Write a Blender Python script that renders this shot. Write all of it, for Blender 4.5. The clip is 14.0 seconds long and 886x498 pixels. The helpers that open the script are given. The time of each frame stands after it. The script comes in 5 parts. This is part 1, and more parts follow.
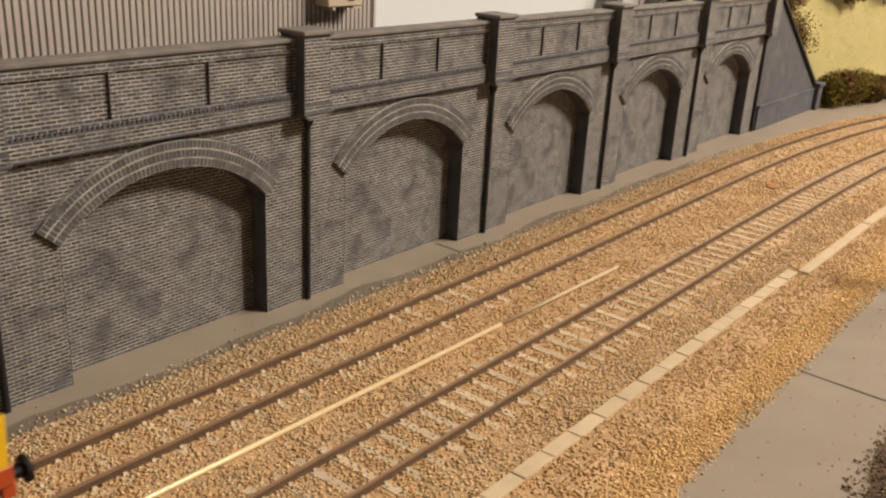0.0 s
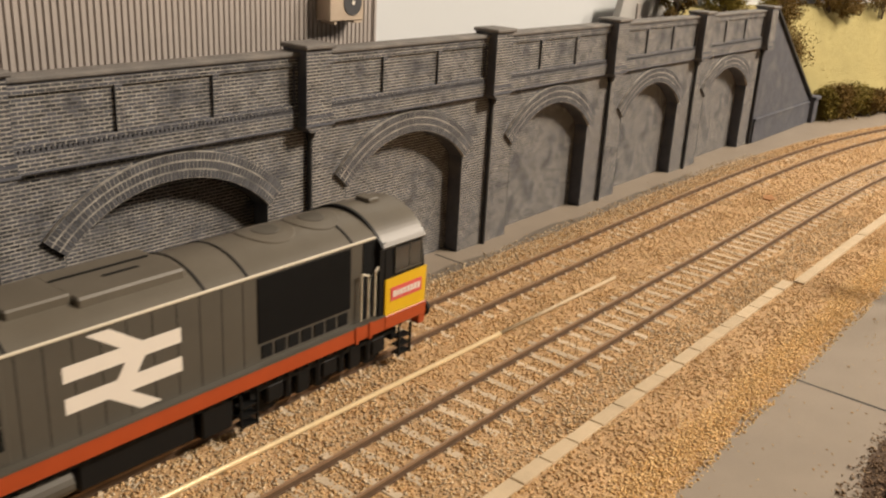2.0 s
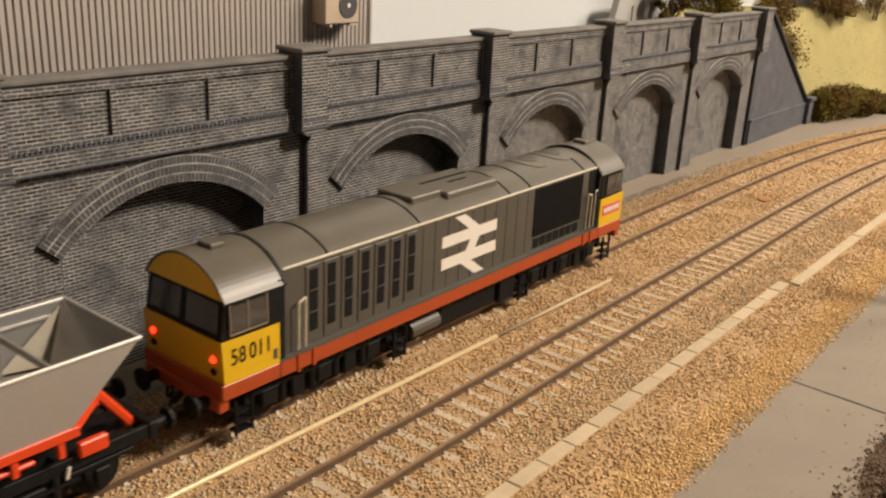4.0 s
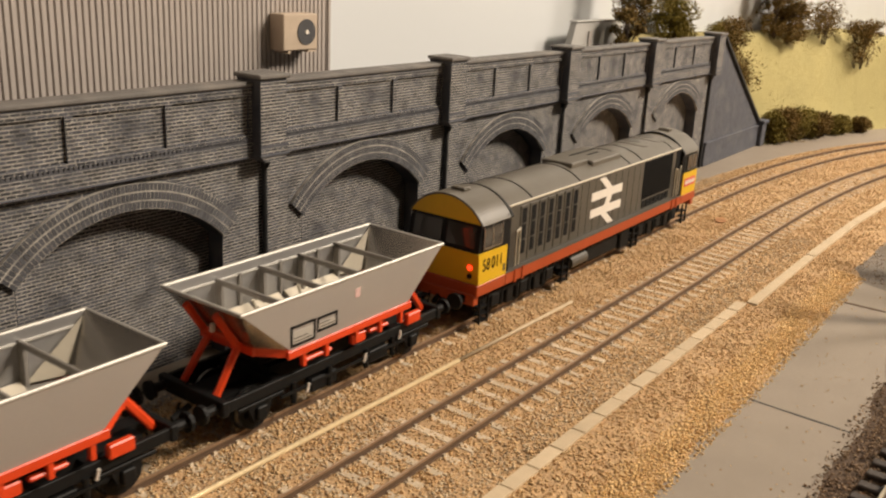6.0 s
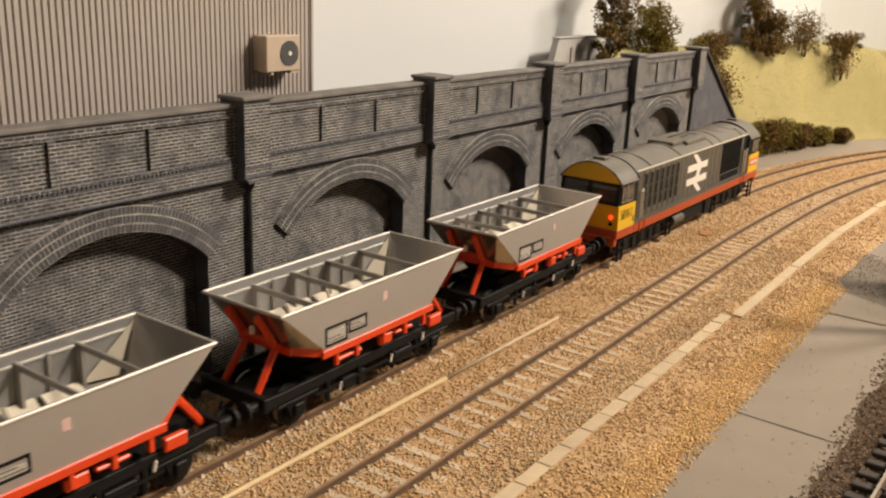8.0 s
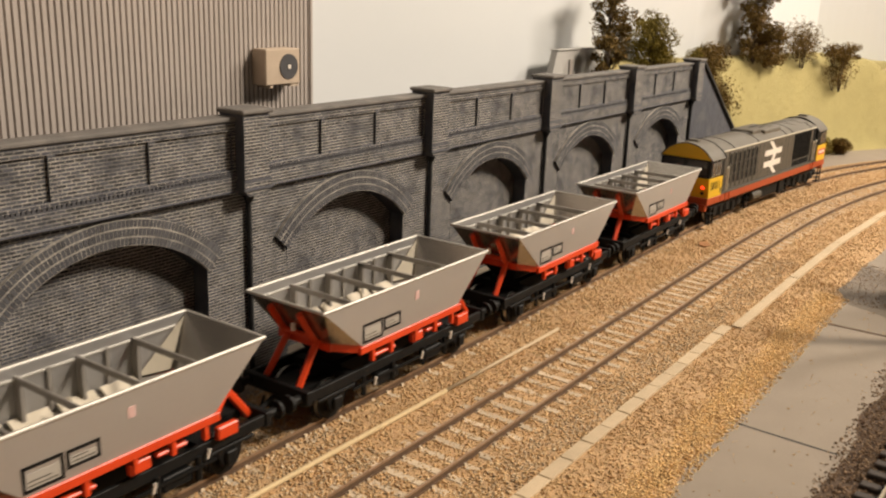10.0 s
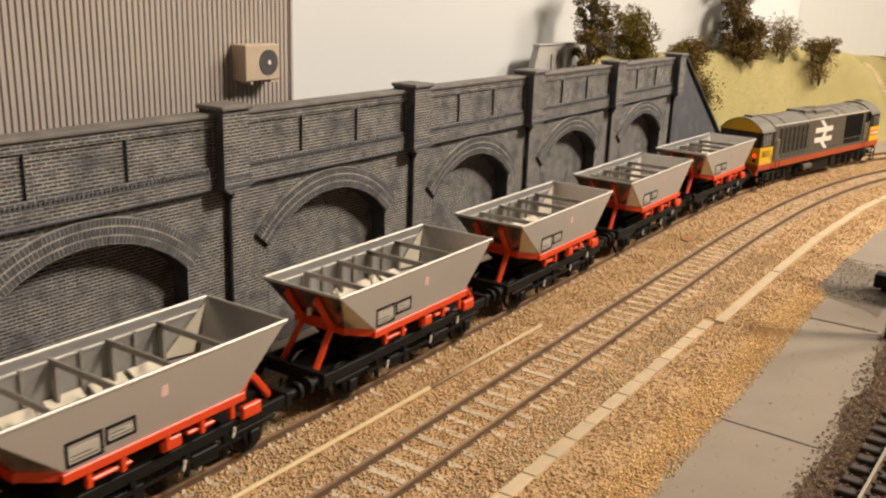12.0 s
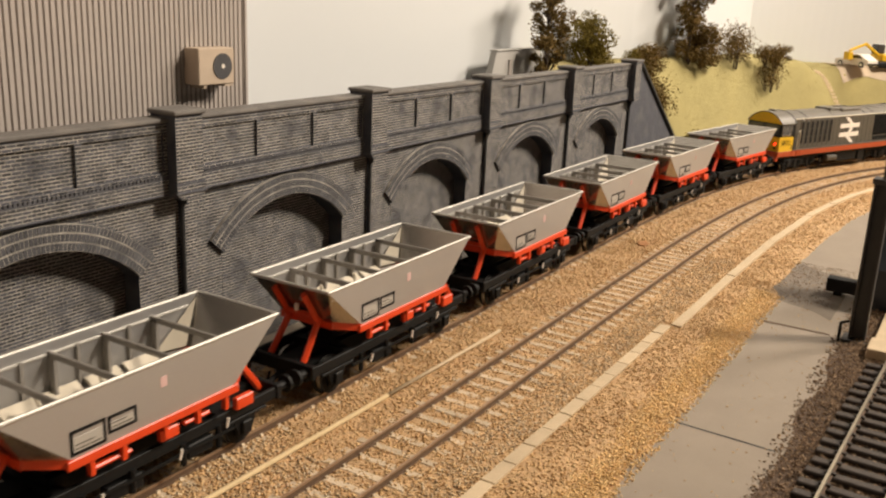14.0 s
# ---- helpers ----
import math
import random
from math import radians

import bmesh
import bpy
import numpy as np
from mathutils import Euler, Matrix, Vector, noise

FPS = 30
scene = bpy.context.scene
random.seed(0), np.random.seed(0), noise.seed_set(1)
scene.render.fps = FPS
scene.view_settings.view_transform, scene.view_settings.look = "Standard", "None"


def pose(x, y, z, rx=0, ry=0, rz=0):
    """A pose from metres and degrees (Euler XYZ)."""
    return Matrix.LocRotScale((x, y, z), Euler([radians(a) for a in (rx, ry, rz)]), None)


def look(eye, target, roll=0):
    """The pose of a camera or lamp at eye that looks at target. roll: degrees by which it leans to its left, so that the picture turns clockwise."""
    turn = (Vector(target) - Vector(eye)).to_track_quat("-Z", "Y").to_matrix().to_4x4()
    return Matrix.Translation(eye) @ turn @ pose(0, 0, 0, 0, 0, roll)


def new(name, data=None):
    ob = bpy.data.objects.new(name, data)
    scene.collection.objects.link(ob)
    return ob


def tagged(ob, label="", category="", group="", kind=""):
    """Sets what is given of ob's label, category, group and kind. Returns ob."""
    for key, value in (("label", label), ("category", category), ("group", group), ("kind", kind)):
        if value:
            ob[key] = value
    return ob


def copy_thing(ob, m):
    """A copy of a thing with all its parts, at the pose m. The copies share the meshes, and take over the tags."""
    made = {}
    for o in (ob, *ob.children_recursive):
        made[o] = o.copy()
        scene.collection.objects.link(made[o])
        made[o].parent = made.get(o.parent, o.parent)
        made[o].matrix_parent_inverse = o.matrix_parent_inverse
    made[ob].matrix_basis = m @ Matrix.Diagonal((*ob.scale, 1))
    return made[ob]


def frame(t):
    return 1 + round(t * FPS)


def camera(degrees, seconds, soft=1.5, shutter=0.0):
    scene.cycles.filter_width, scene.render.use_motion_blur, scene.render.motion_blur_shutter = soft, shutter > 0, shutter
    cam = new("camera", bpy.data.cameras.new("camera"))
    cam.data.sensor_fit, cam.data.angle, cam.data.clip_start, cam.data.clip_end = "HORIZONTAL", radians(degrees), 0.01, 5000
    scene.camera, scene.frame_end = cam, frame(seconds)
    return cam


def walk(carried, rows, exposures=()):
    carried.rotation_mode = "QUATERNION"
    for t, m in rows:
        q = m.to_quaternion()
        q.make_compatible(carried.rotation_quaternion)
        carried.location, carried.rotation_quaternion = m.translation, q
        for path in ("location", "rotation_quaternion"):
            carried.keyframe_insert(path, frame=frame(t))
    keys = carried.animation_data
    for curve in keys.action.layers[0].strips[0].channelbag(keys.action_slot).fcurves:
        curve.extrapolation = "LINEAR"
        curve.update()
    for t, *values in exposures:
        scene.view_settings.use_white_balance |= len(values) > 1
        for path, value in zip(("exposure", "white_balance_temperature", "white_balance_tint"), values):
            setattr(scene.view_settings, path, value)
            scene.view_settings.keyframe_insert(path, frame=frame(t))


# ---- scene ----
cam = camera(52.21, 14.0, soft=2.3, shutter=0.4)
walk(cam, [
    (0, look((-0.2195, -0.2400, 0.1426), (0.5180, 0.3392, -0.2048), 3.09)),
    (0.5, look((-0.2236, -0.2426, 0.1430), (0.5166, 0.3379, -0.1965), 3.10)),
    (1, look((-0.2239, -0.2427, 0.1435), (0.5175, 0.3381, -0.1928), 3.14)),
    (1.5, look((-0.2240, -0.2426, 0.1432), (0.5181, 0.3386, -0.1906), 3.14)),
    (2, look((-0.2234, -0.2428, 0.1432), (0.5182, 0.3391, -0.1905), 3.08)),
    (2.5, look((-0.2230, -0.2423, 0.1432), (0.5184, 0.3390, -0.1920), 3.03)),
    (5, look((-0.2235, -0.2428, 0.1436), (0.5317, 0.3291, -0.1767), 3.08)),
    (5.5, look((-0.2239, -0.2429, 0.1434), (0.5412, 0.3209, -0.1678), 3.13)),
    (6, look((-0.2230, -0.2429, 0.1438), (0.5532, 0.3091, -0.1607), 3.01)),
    (6.5, look((-0.2216, -0.2430, 0.1441), (0.5627, 0.2992, -0.1574), 2.81)),
    (7, look((-0.2217, -0.2434, 0.1444), (0.5673, 0.2937, -0.1540), 2.60)),
    (7.5, look((-0.2223, -0.2440, 0.1446), (0.5665, 0.2960, -0.1490), 2.40)),
    (8, look((-0.2231, -0.2443, 0.1452), (0.5644, 0.3008, -0.1426), 2.30)),
    (10.5, look((-0.2231, -0.2442, 0.1453), (0.5693, 0.3014, -0.1278), 2.18)),
    (11, look((-0.2226, -0.2438, 0.1453), (0.5734, 0.2954, -0.1297), 2.19)),
    (11.5, look((-0.2217, -0.2435, 0.1450), (0.5767, 0.2909, -0.1324), 2.11)),
    (12, look((-0.2214, -0.2434, 0.1455), (0.5785, 0.2875, -0.1345), 2.09)),
    (12.5, look((-0.2218, -0.2435, 0.1453), (0.5815, 0.2835, -0.1321), 2.12)),
    (13, look((-0.2215, -0.2434, 0.1454), (0.5882, 0.2758, -0.1283), 2.25)),
    (13.5, look((-0.2205, -0.2430, 0.1452), (0.5974, 0.2641, -0.1265), 2.41)),
    (14, look((-0.2190, -0.2425, 0.1451), (0.6066, 0.2515, -0.1277), 2.57)),
])

# ---- light: a warm lit layout room ----
world = bpy.data.worlds.new("room_air")
scene.world = world
world.use_nodes = True
world.node_tree.nodes["Background"].inputs["Color"].default_value = (1.0, 0.86, 0.70, 1)
world.node_tree.nodes["Background"].inputs["Strength"].default_value = 0.06
scene.view_settings.exposure = 0.0


def lamp(name, eye, target, watts, size, colour):
    data = bpy.data.lights.new(name, "AREA")
    data.shape, data.size, data.energy, data.color = "DISK", size, watts, colour
    ob = new(name, data)
    ob.matrix_world = look(eye, target)
    return ob


lamp("ceiling_spot", (0.90, -1.26, 1.36), (0.30, -0.05, 0.0), 48, 0.36, (1.0, 0.855, 0.69))
lamp("ceiling_spot", (1.60, -1.02, 1.28), (0.45, -0.05, 0.0), 25.5, 0.36, (1.0, 0.865, 0.72))

# ---- materials ----
def material(name, colour, rough=0.7, metal=0.0, vary=0.25, scale=400.0, bump=0.3, dist=0.0003, spec=0.5, stain=0.0, stain_colour=(0.1, 0.08, 0.06), island=0.0, per_object=0.0, fine=3000.0):
    """Paint or stone with grain at two scales, stains, and a shade of its own for each loose piece."""
    m = bpy.data.materials.new(name)
    m.use_nodes = True
    nt = m.node_tree
    n, l = nt.nodes, nt.links
    b = n["Principled BSDF"]
    b.inputs["Roughness"].default_value, b.inputs["Metallic"].default_value = rough, metal
    b.inputs["Specular IOR Level"].default_value = spec
    co = n.new("ShaderNodeTexCoord")
    big = n.new("ShaderNodeTexNoise")
    big.inputs["Scale"].default_value, big.inputs["Detail"].default_value = scale / 2, 5
    small = n.new("ShaderNodeTexNoise")
    small.inputs["Scale"].default_value, small.inputs["Detail"].default_value = fine, 3
    l.new(co.outputs["Object"], big.inputs["Vector"])
    l.new(co.outputs["Object"], small.inputs["Vector"])
    add = n.new("ShaderNodeMath")
    add.operation = "ADD"
    l.new(big.outputs["Fac"], add.inputs[0])
    l.new(small.outputs["Fac"], add.inputs[1])
    last = add
    if island or per_object:
        src = n.new("ShaderNodeNewGeometry") if island else n.new("ShaderNodeObjectInfo")
        out = src.outputs["Random Per Island"] if island else src.outputs["Random"]
        mul = n.new("ShaderNodeMath")
        mul.operation = "MULTIPLY_ADD"
        mul.inputs[1].default_value = 2 * (island or per_object)
        l.new(out, mul.inputs[0])
        l.new(add.outputs[0], mul.inputs[2])
        sub = n.new("ShaderNodeMath")
        sub.operation = "SUBTRACT"
        sub.inputs[1].default_value = (island or per_object)
        l.new(mul.outputs[0], sub.inputs[0])
        last = sub
    ramp = n.new("ShaderNodeMapRange")
    ramp.inputs["From Min"].default_value, ramp.inputs["From Max"].default_value = 0.5, 1.5
    ramp.inputs["To Min"].default_value, ramp.inputs["To Max"].default_value = 1 - vary, 1 + vary
    l.new(last.outputs[0], ramp.inputs["Value"])
    mix = n.new("ShaderNodeVectorMath")
    mix.operation = "SCALE"
    mix.inputs[0].default_value = colour
    l.new(ramp.outputs[0], mix.inputs["Scale"])
    col = mix.outputs[0]
    if stain:
        sn = n.new("ShaderNodeTexNoise")
        sn.inputs["Scale"].default_value, sn.inputs["Detail"].default_value = scale / 5, 6
        l.new(co.outputs["Object"], sn.inputs["Vector"])
        sr = n.new("ShaderNodeMapRange")
        sr.inputs["From Min"].default_value, sr.inputs["From Max"].default_value = 0.5, 0.68
        sr.inputs["To Max"].default_value = stain
        l.new(sn.outputs["Fac"], sr.inputs["Value"])
        mx = n.new("ShaderNodeMix")
        mx.data_type = "RGBA"
        l.new(sr.outputs[0], mx.inputs["Factor"])
        l.new(col, mx.inputs["A"])
        mx.inputs["B"].default_value = (*stain_colour, 1)
        col = mx.outputs["Result"]
    l.new(col, b.inputs["Base Color"])
    if bump:
        bp = n.new("ShaderNodeBump")
        bp.inputs["Strength"].default_value, bp.inputs["Distance"].default_value = bump, dist
        l.new(small.outputs["Fac"], bp.inputs["Height"])
        l.new(bp.outputs["Normal"], b.inputs["Normal"])
    return m


def stones(name, tints):
    """Mixed chippings: each loose stone takes its own tint, with fine grain on it."""
    m = material(name, (1, 1, 1), 0.92, vary=0.18, scale=400, bump=0.35, spec=0.3)
    n, l = m.node_tree.nodes, m.node_tree.links
    geo, ramp = n.new("ShaderNodeNewGeometry"), n.new("ShaderNodeValToRGB")
    stops = ramp.color_ramp.elements
    while len(stops) < len(tints):
        stops.new(0.5)
    for i, c in enumerate(tints):
        stops[i].position = i / (len(tints) - 1)
        stops[i].color = (*c, 1)
    l.new(geo.outputs["Random Per Island"], ramp.inputs["Fac"])
    b = n["Principled BSDF"]
    shade = b.inputs["Base Color"].links[0].from_socket
    mul = n.new("ShaderNodeVectorMath")
    mul.operation = "MULTIPLY"
    l.new(ramp.outputs["Color"], mul.inputs[0])
    l.new(shade, mul.inputs[1])
    l.new(mul.outputs[0], b.inputs["Base Color"])
    return m


def glow(name, colour, strength):
    m = material(name, colour, 0.4)
    b = m.node_tree.nodes["Principled BSDF"]
    b.inputs["Emission Color"].default_value = (*colour, 1)
    b.inputs["Emission Strength"].default_value = strength
    return m


BRICK = material("blue_grey_brick", (0.052, 0.054, 0.066), 0.75, vary=0.6, scale=260, island=0.5, bump=0.4, stain=0.4, stain_colour=(0.10, 0.096, 0.092))
MORTAR = material("weathered_mortar", (0.37, 0.345, 0.305), 0.9, vary=0.8, scale=480, stain=0.8, stain_colour=(0.085, 0.084, 0.087))
STONE = material("painted_grey_stone", (0.074, 0.077, 0.094), 0.75, vary=0.35, scale=400, bump=0.5, stain=0.5, stain_colour=(0.14, 0.137, 0.138))
VOUSSOIR = material("arch_brick", (0.085, 0.085, 0.094), 0.75, vary=0.5, scale=200, island=0.25, bump=0.5, stain=0.6, stain_colour=(0.055, 0.054, 0.058))
# coping and caps: paler than the wall stone, the light on their tops painted in
COPING = material("weathered_lit_coping", (0.15, 0.14, 0.13), 0.8, vary=0.4, scale=300, bump=0.5, stain=0.6, stain_colour=(0.24, 0.215, 0.19))
PIPE = material("black_iron", (0.012, 0.012, 0.013), 0.6, vary=0.3)
GROUND = material("grey_baseboard_paint", (0.28, 0.232, 0.182), 0.55, vary=0.12, scale=120, stain=0.3, stain_colour=(0.21, 0.175, 0.14), bump=0.15)
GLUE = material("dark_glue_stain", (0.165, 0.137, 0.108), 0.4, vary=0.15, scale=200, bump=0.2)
DIRT = material("dark_dirt", (0.105, 0.068, 0.043), 0.95, vary=0.4, scale=400, bump=0.8)
BALLAST = stones("tan_ballast", ((0.40, 0.235, 0.10), (0.52, 0.32, 0.145), (0.60, 0.39, 0.185), (0.52, 0.365, 0.20), (0.70, 0.505, 0.28)))
GRAVEL = stones("yellow_gravel", ((0.58, 0.36, 0.145), (0.67, 0.43, 0.18), (0.77, 0.51, 0.23), (0.71, 0.495, 0.255), (0.86, 0.645, 0.33)))
BALLAST_GREY = stones("grey_ballast", ((0.32, 0.23, 0.145), (0.45, 0.335, 0.21), (0.50, 0.385, 0.25), (0.56, 0.445, 0.30), (0.72, 0.58, 0.40)))
BALLAST_DARK = stones("dark_ballast", ((0.10, 0.062, 0.036), (0.17, 0.108, 0.064), (0.23, 0.15, 0.09), (0.28, 0.19, 0.118), (0.38, 0.27, 0.17)))
BED = material("ballast_bed", (0.50, 0.325, 0.17), 0.95, vary=0.5, scale=500, bump=1.0, dist=0.0006, fine=1200)
SLEEPER = material("concrete_sleeper", (0.52, 0.42, 0.30), 0.85, vary=0.25, scale=300, per_object=0.3)
SLEEPER_DARK = material("black_plastic_sleeper", (0.042, 0.030, 0.023), 0.6, vary=0.3)
RAIL = material("rusty_rail", (0.13, 0.082, 0.052), 0.55, 0.2, vary=0.3, scale=300)
RAIL_TOP = material("worn_rail_top", (0.34, 0.225, 0.14), 0.45, 0.35, vary=0.2, scale=300)
RAIL_BRIGHT = material("bright_rail", (0.75, 0.66, 0.52), 0.3, 0.9, vary=0.15)
TROUGH = material("cream_concrete", (0.56, 0.44, 0.29), 0.8, vary=0.16, scale=300, per_object=0.2)
ROD = material("brass_tube", (0.74, 0.58, 0.34), 0.32, 0.3, vary=0.12)
ROD_DULL = material("dull_tube", (0.50, 0.39, 0.25), 0.6, 0.1, vary=0.2)
CLAD = material("beige_cladding", (0.42, 0.375, 0.345), 0.6, vary=0.10, scale=60, bump=0.1)
BACKDROP = material("cream_backboard", (0.66, 0.68, 0.69), 0.45, vary=0.05, scale=12, bump=0.05)
GRASS = material("static_grass", (0.335, 0.285, 0.118), 0.95, vary=0.14, scale=90, bump=0.6, dist=0.0005, stain=0.4, stain_colour=(0.43, 0.355, 0.145), fine=1500)
LEAF = material("dark_foliage", (0.16, 0.105, 0.035), 0.95, vary=0.55, scale=300, island=0.5, spec=0.1)
LEAF_GREEN = material("green_foliage", (0.18, 0.14, 0.035), 0.95, vary=0.5, scale=300, island=0.5, spec=0.1)
BARK = material("bark", (0.075, 0.054, 0.038), 0.95, vary=0.4, scale=600)
# dusty boards, darkened also for the loading machine's soft shadow
GROUND_DARK = material("dusty_shadowed_grey_paint", (0.17, 0.14, 0.11), 0.7, vary=0.2, scale=300, stain=0.5, stain_colour=(0.23, 0.195, 0.16))
POST = material("dark_steel_paint", (0.04, 0.038, 0.037), 0.5, vary=0.25)
MACHINE = material("blue_black_paint", (0.022, 0.026, 0.034), 0.45, vary=0.3)
RUST = material("orange_rust", (0.34, 0.16, 0.06), 0.8, vary=0.3)
PLASTER = material("room_paint", (0.15, 0.14, 0.125), 0.9, vary=0.05, scale=5)


# ---- builders: all lengths in millimetres ----
MM = 0.001


def mesh_part(name, verts, faces, mat, parent=None, label="", smooth=False):
    me = bpy.data.meshes.new(name)
    me.from_pydata([(v[0] * MM, v[1] * MM, v[2] * MM) for v in verts], [], faces)
    me.materials.append(mat)
    if smooth:
        me.shade_smooth()
    ob = new(name, me)
    ob.parent = parent
    if label:
        tagged(ob, label)
    return ob


def part(name, bm, mat, parent=None, label="", smooth=False):
    """Link a bmesh in millimetres as one mesh object under a thing or a part."""
    bmesh.ops.scale(bm, vec=(MM, MM, MM), verts=bm.verts)
    me = bpy.data.meshes.new(name)
    bm.to_mesh(me)
    bm.free()
    me.materials.append(mat)
    if smooth:
        me.shade_smooth()
    ob = new(name, me)
    ob.parent = parent
    if label:
        tagged(ob, label)
    return ob


def thing(name, label, category, group="", kind="", at=(0, 0, 0), turn=0):
    ob = new(name)
    ob.empty_display_size = 0.01
    ob.matrix_basis = pose(at[0] * MM, at[1] * MM, at[2] * MM, 0, 0, turn)
    return tagged(ob, label, category, group, kind)


def box(bm, x0, x1, y0, y1, z0, z1, bevel=0.0):
    r = bmesh.ops.create_cube(bm, size=1)
    vs = r["verts"]
    for v in vs:
        v.co = ((x0 + x1) / 2 + v.co.x * (x1 - x0), (y0 + y1) / 2 + v.co.y * (y1 - y0), (z0 + z1) / 2 + v.co.z * (z1 - z0))
    if bevel:
        es = list({e for v in vs for e in v.link_edges})
        bmesh.ops.bevel(bm, geom=es, offset=bevel, segments=1, affect="EDGES")
    return bm


def boxes(*list_of):
    bm = bmesh.new()
    for b in list_of:
        box(bm, *b)
    return bm


def rod(bm, a, b, r, n=8, r2=None):
    a, b = Vector(a), Vector(b)
    d = b - a
    m = Matrix.Translation((a + b) / 2) @ d.to_track_quat("Z", "Y").to_matrix().to_4x4()
    bmesh.ops.create_cone(bm, cap_ends=True, segments=n, radius1=r, radius2=r if r2 is None else r2, depth=d.length, matrix=m)
    return bm


def rods(*list_of):
    bm = bmesh.new()
    for a in list_of:
        rod(bm, *a)
    return bm


def prism(bm, outline, y0, y1):
    """A plate of an outline in x and z, from y0 to y1."""
    a = [bm.verts.new((x, y0, z)) for x, z in outline]
    b = [bm.verts.new((x, y1, z)) for x, z in outline]
    n = len(outline)
    bm.faces.new(a)
    bm.faces.new(b[::-1])
    for i in range(n):
        bm.faces.new((a[i], b[i], b[(i + 1) % n], a[(i + 1) % n]))
    bmesh.ops.recalc_face_normals(bm, faces=bm.faces)
    return bm


def plate(bm, pts, thick):
    """A flat sheet through the points, thickened on its back."""
    p = [Vector(q) for q in pts]
    nrm = (p[1] - p[0]).cross(p[2] - p[0]).normalized() * thick
    a = [bm.verts.new(q) for q in p]
    b = [bm.verts.new(q - nrm) for q in p]
    n = len(p)
    bm.faces.new(a)
    bm.faces.new(b[::-1])
    for i in range(n):
        bm.faces.new((a[i], b[i], b[(i + 1) % n], a[(i + 1) % n]))
    return bm


# ---- the tracks' line: straight, then an easing curve to the right ----
STEP = 1.0
LINE_S = np.arange(-400, 1500, STEP)
_turn = 0.00056 - np.cumsum(np.clip((LINE_S - 217.1) / 742.0, 0, 1) / 421.3) * STEP
_x, _y = np.cumsum(np.cos(_turn)) * STEP, np.cumsum(np.sin(_turn)) * STEP
LINE_X, LINE_Y, LINE_T = _x - _x[150] - 250, _y - _y[150] - 47.3, _turn


def line(s, lateral=0.0):
    """Place and heading (radians) on the line, lateral to its left."""
    x, y, h = np.interp(s, LINE_S, LINE_X), np.interp(s, LINE_S, LINE_Y), np.interp(s, LINE_S, LINE_T)
    return float(x - lateral * np.sin(h)), float(y + lateral * np.cos(h)), float(h)


def ribbon(name, lat0, lat1, z0, z1, s0, s1, mat, parent=None, label="", step=6):
    """A long bar of rectangular section that follows the line."""
    vs, fs = [], []
    ss = np.arange(s0, s1 + 0.1, step)
    for i, s in enumerate(ss):
        for la, z in ((lat0, z0), (lat1, z0), (lat1, z1), (lat0, z1)):
            x, y, _ = line(s, la)
            vs.append((x, y, z))
        if i:
            b = 4 * i
            for k in range(4):
                fs.append((b - 4 + k, b - 4 + (k + 1) % 4, b + (k + 1) % 4, b + k))
    n = len(vs)
    fs += [(0, 3, 2, 1), (n - 4, n - 3, n - 2, n - 1)]
    return mesh_part(name, vs, fs, mat, parent, label)


# ---- ground and room ----
X0, X1, Y0, Y1, TOP = -1150, 2050, -2050, 800, 1450
tagged(part("ground", boxes((X0, X1, Y0, Y1, -18, 0)), GROUND), "grey painted layout baseboard", "baseboard", kind="structure")
tagged(part("ceiling", boxes((X0, X1, Y0, Y1, TOP, TOP + 20)), PLASTER), "plain room ceiling", "ceiling", kind="structure")
for nm, b in (("wall_north", (X0, X1, Y1, Y1 + 20, -18, TOP)), ("wall_south", (X0, X1, Y0 - 20, Y0, -18, TOP)),
              ("wall_west", (X0 - 20, X0, Y0, Y1, -18, TOP)), ("wall_east", (X1, X1 + 20, Y0, Y1, -18, TOP))):
    tagged(part(nm, boxes(b), PLASTER), "plain painted room wall", "wall", kind="structure")


def backboard():
    """The tall plain board behind the layout, which bends round with the line."""
    vs, fs = [], []
    ss = list(np.arange(-400, 1490, 10))
    for i, s in enumerate(ss):
        la = float(np.interp(s, (430, 590, 690, 790), (150, 141, 141, 184)))
        for la, z in ((la, -5), (la, 520), (la + 6, 520), (la + 6, -5)):
            x, y, _ = line(s, la)
            vs.append((x, y, z))
        if i:
            b = 4 * i
            for k in range(4):
                fs.append((b - 4 + k, b + k, b + (k + 1) % 4, b - 4 + (k + 1) % 4))
    n = len(vs)
    fs += [(0, 1, 2, 3), (n - 1, n - 2, n - 3, n - 4)]
    return tagged(mesh_part("backdrop", vs, fs, BACKDROP, smooth=False), "smooth cream painted backboard", "backdrop", kind="structure")


backboard()

# ---- retaining wall ----
BAY = 114.2
PIER_X = {-2: -231.0, -1: -116.5, 0: 1.5, 1: 115.0, 2: 225.4, 3: 338.3, 4: 452.8}
ARCH_L, ARCH_R, SPRING, RISE = 20.4, 95.6, 46.0, 16.6
HALF = (ARCH_R - ARCH_L) / 2
RAD = (HALF ** 2 + RISE ** 2) / (2 * RISE)
MID, ZC = (ARCH_L + ARCH_R) / 2, SPRING + RISE - RAD
SWEEP = math.asin(HALF / RAD)
RING = 8.9


def in_arch(x, z, grow=0.0):
    if abs(x - MID) > HALF + grow:
        return False
    return z < SPRING or (x - MID) ** 2 + (z - ZC) ** 2 < (RAD + grow) ** 2


def arch_line(n=20, grow=0.0):
    return [(MID + (RAD + grow) * math.sin(a), ZC + (RAD + grow) * math.cos(a)) for a in np.linspace(-SWEEP, SWEEP, n)]


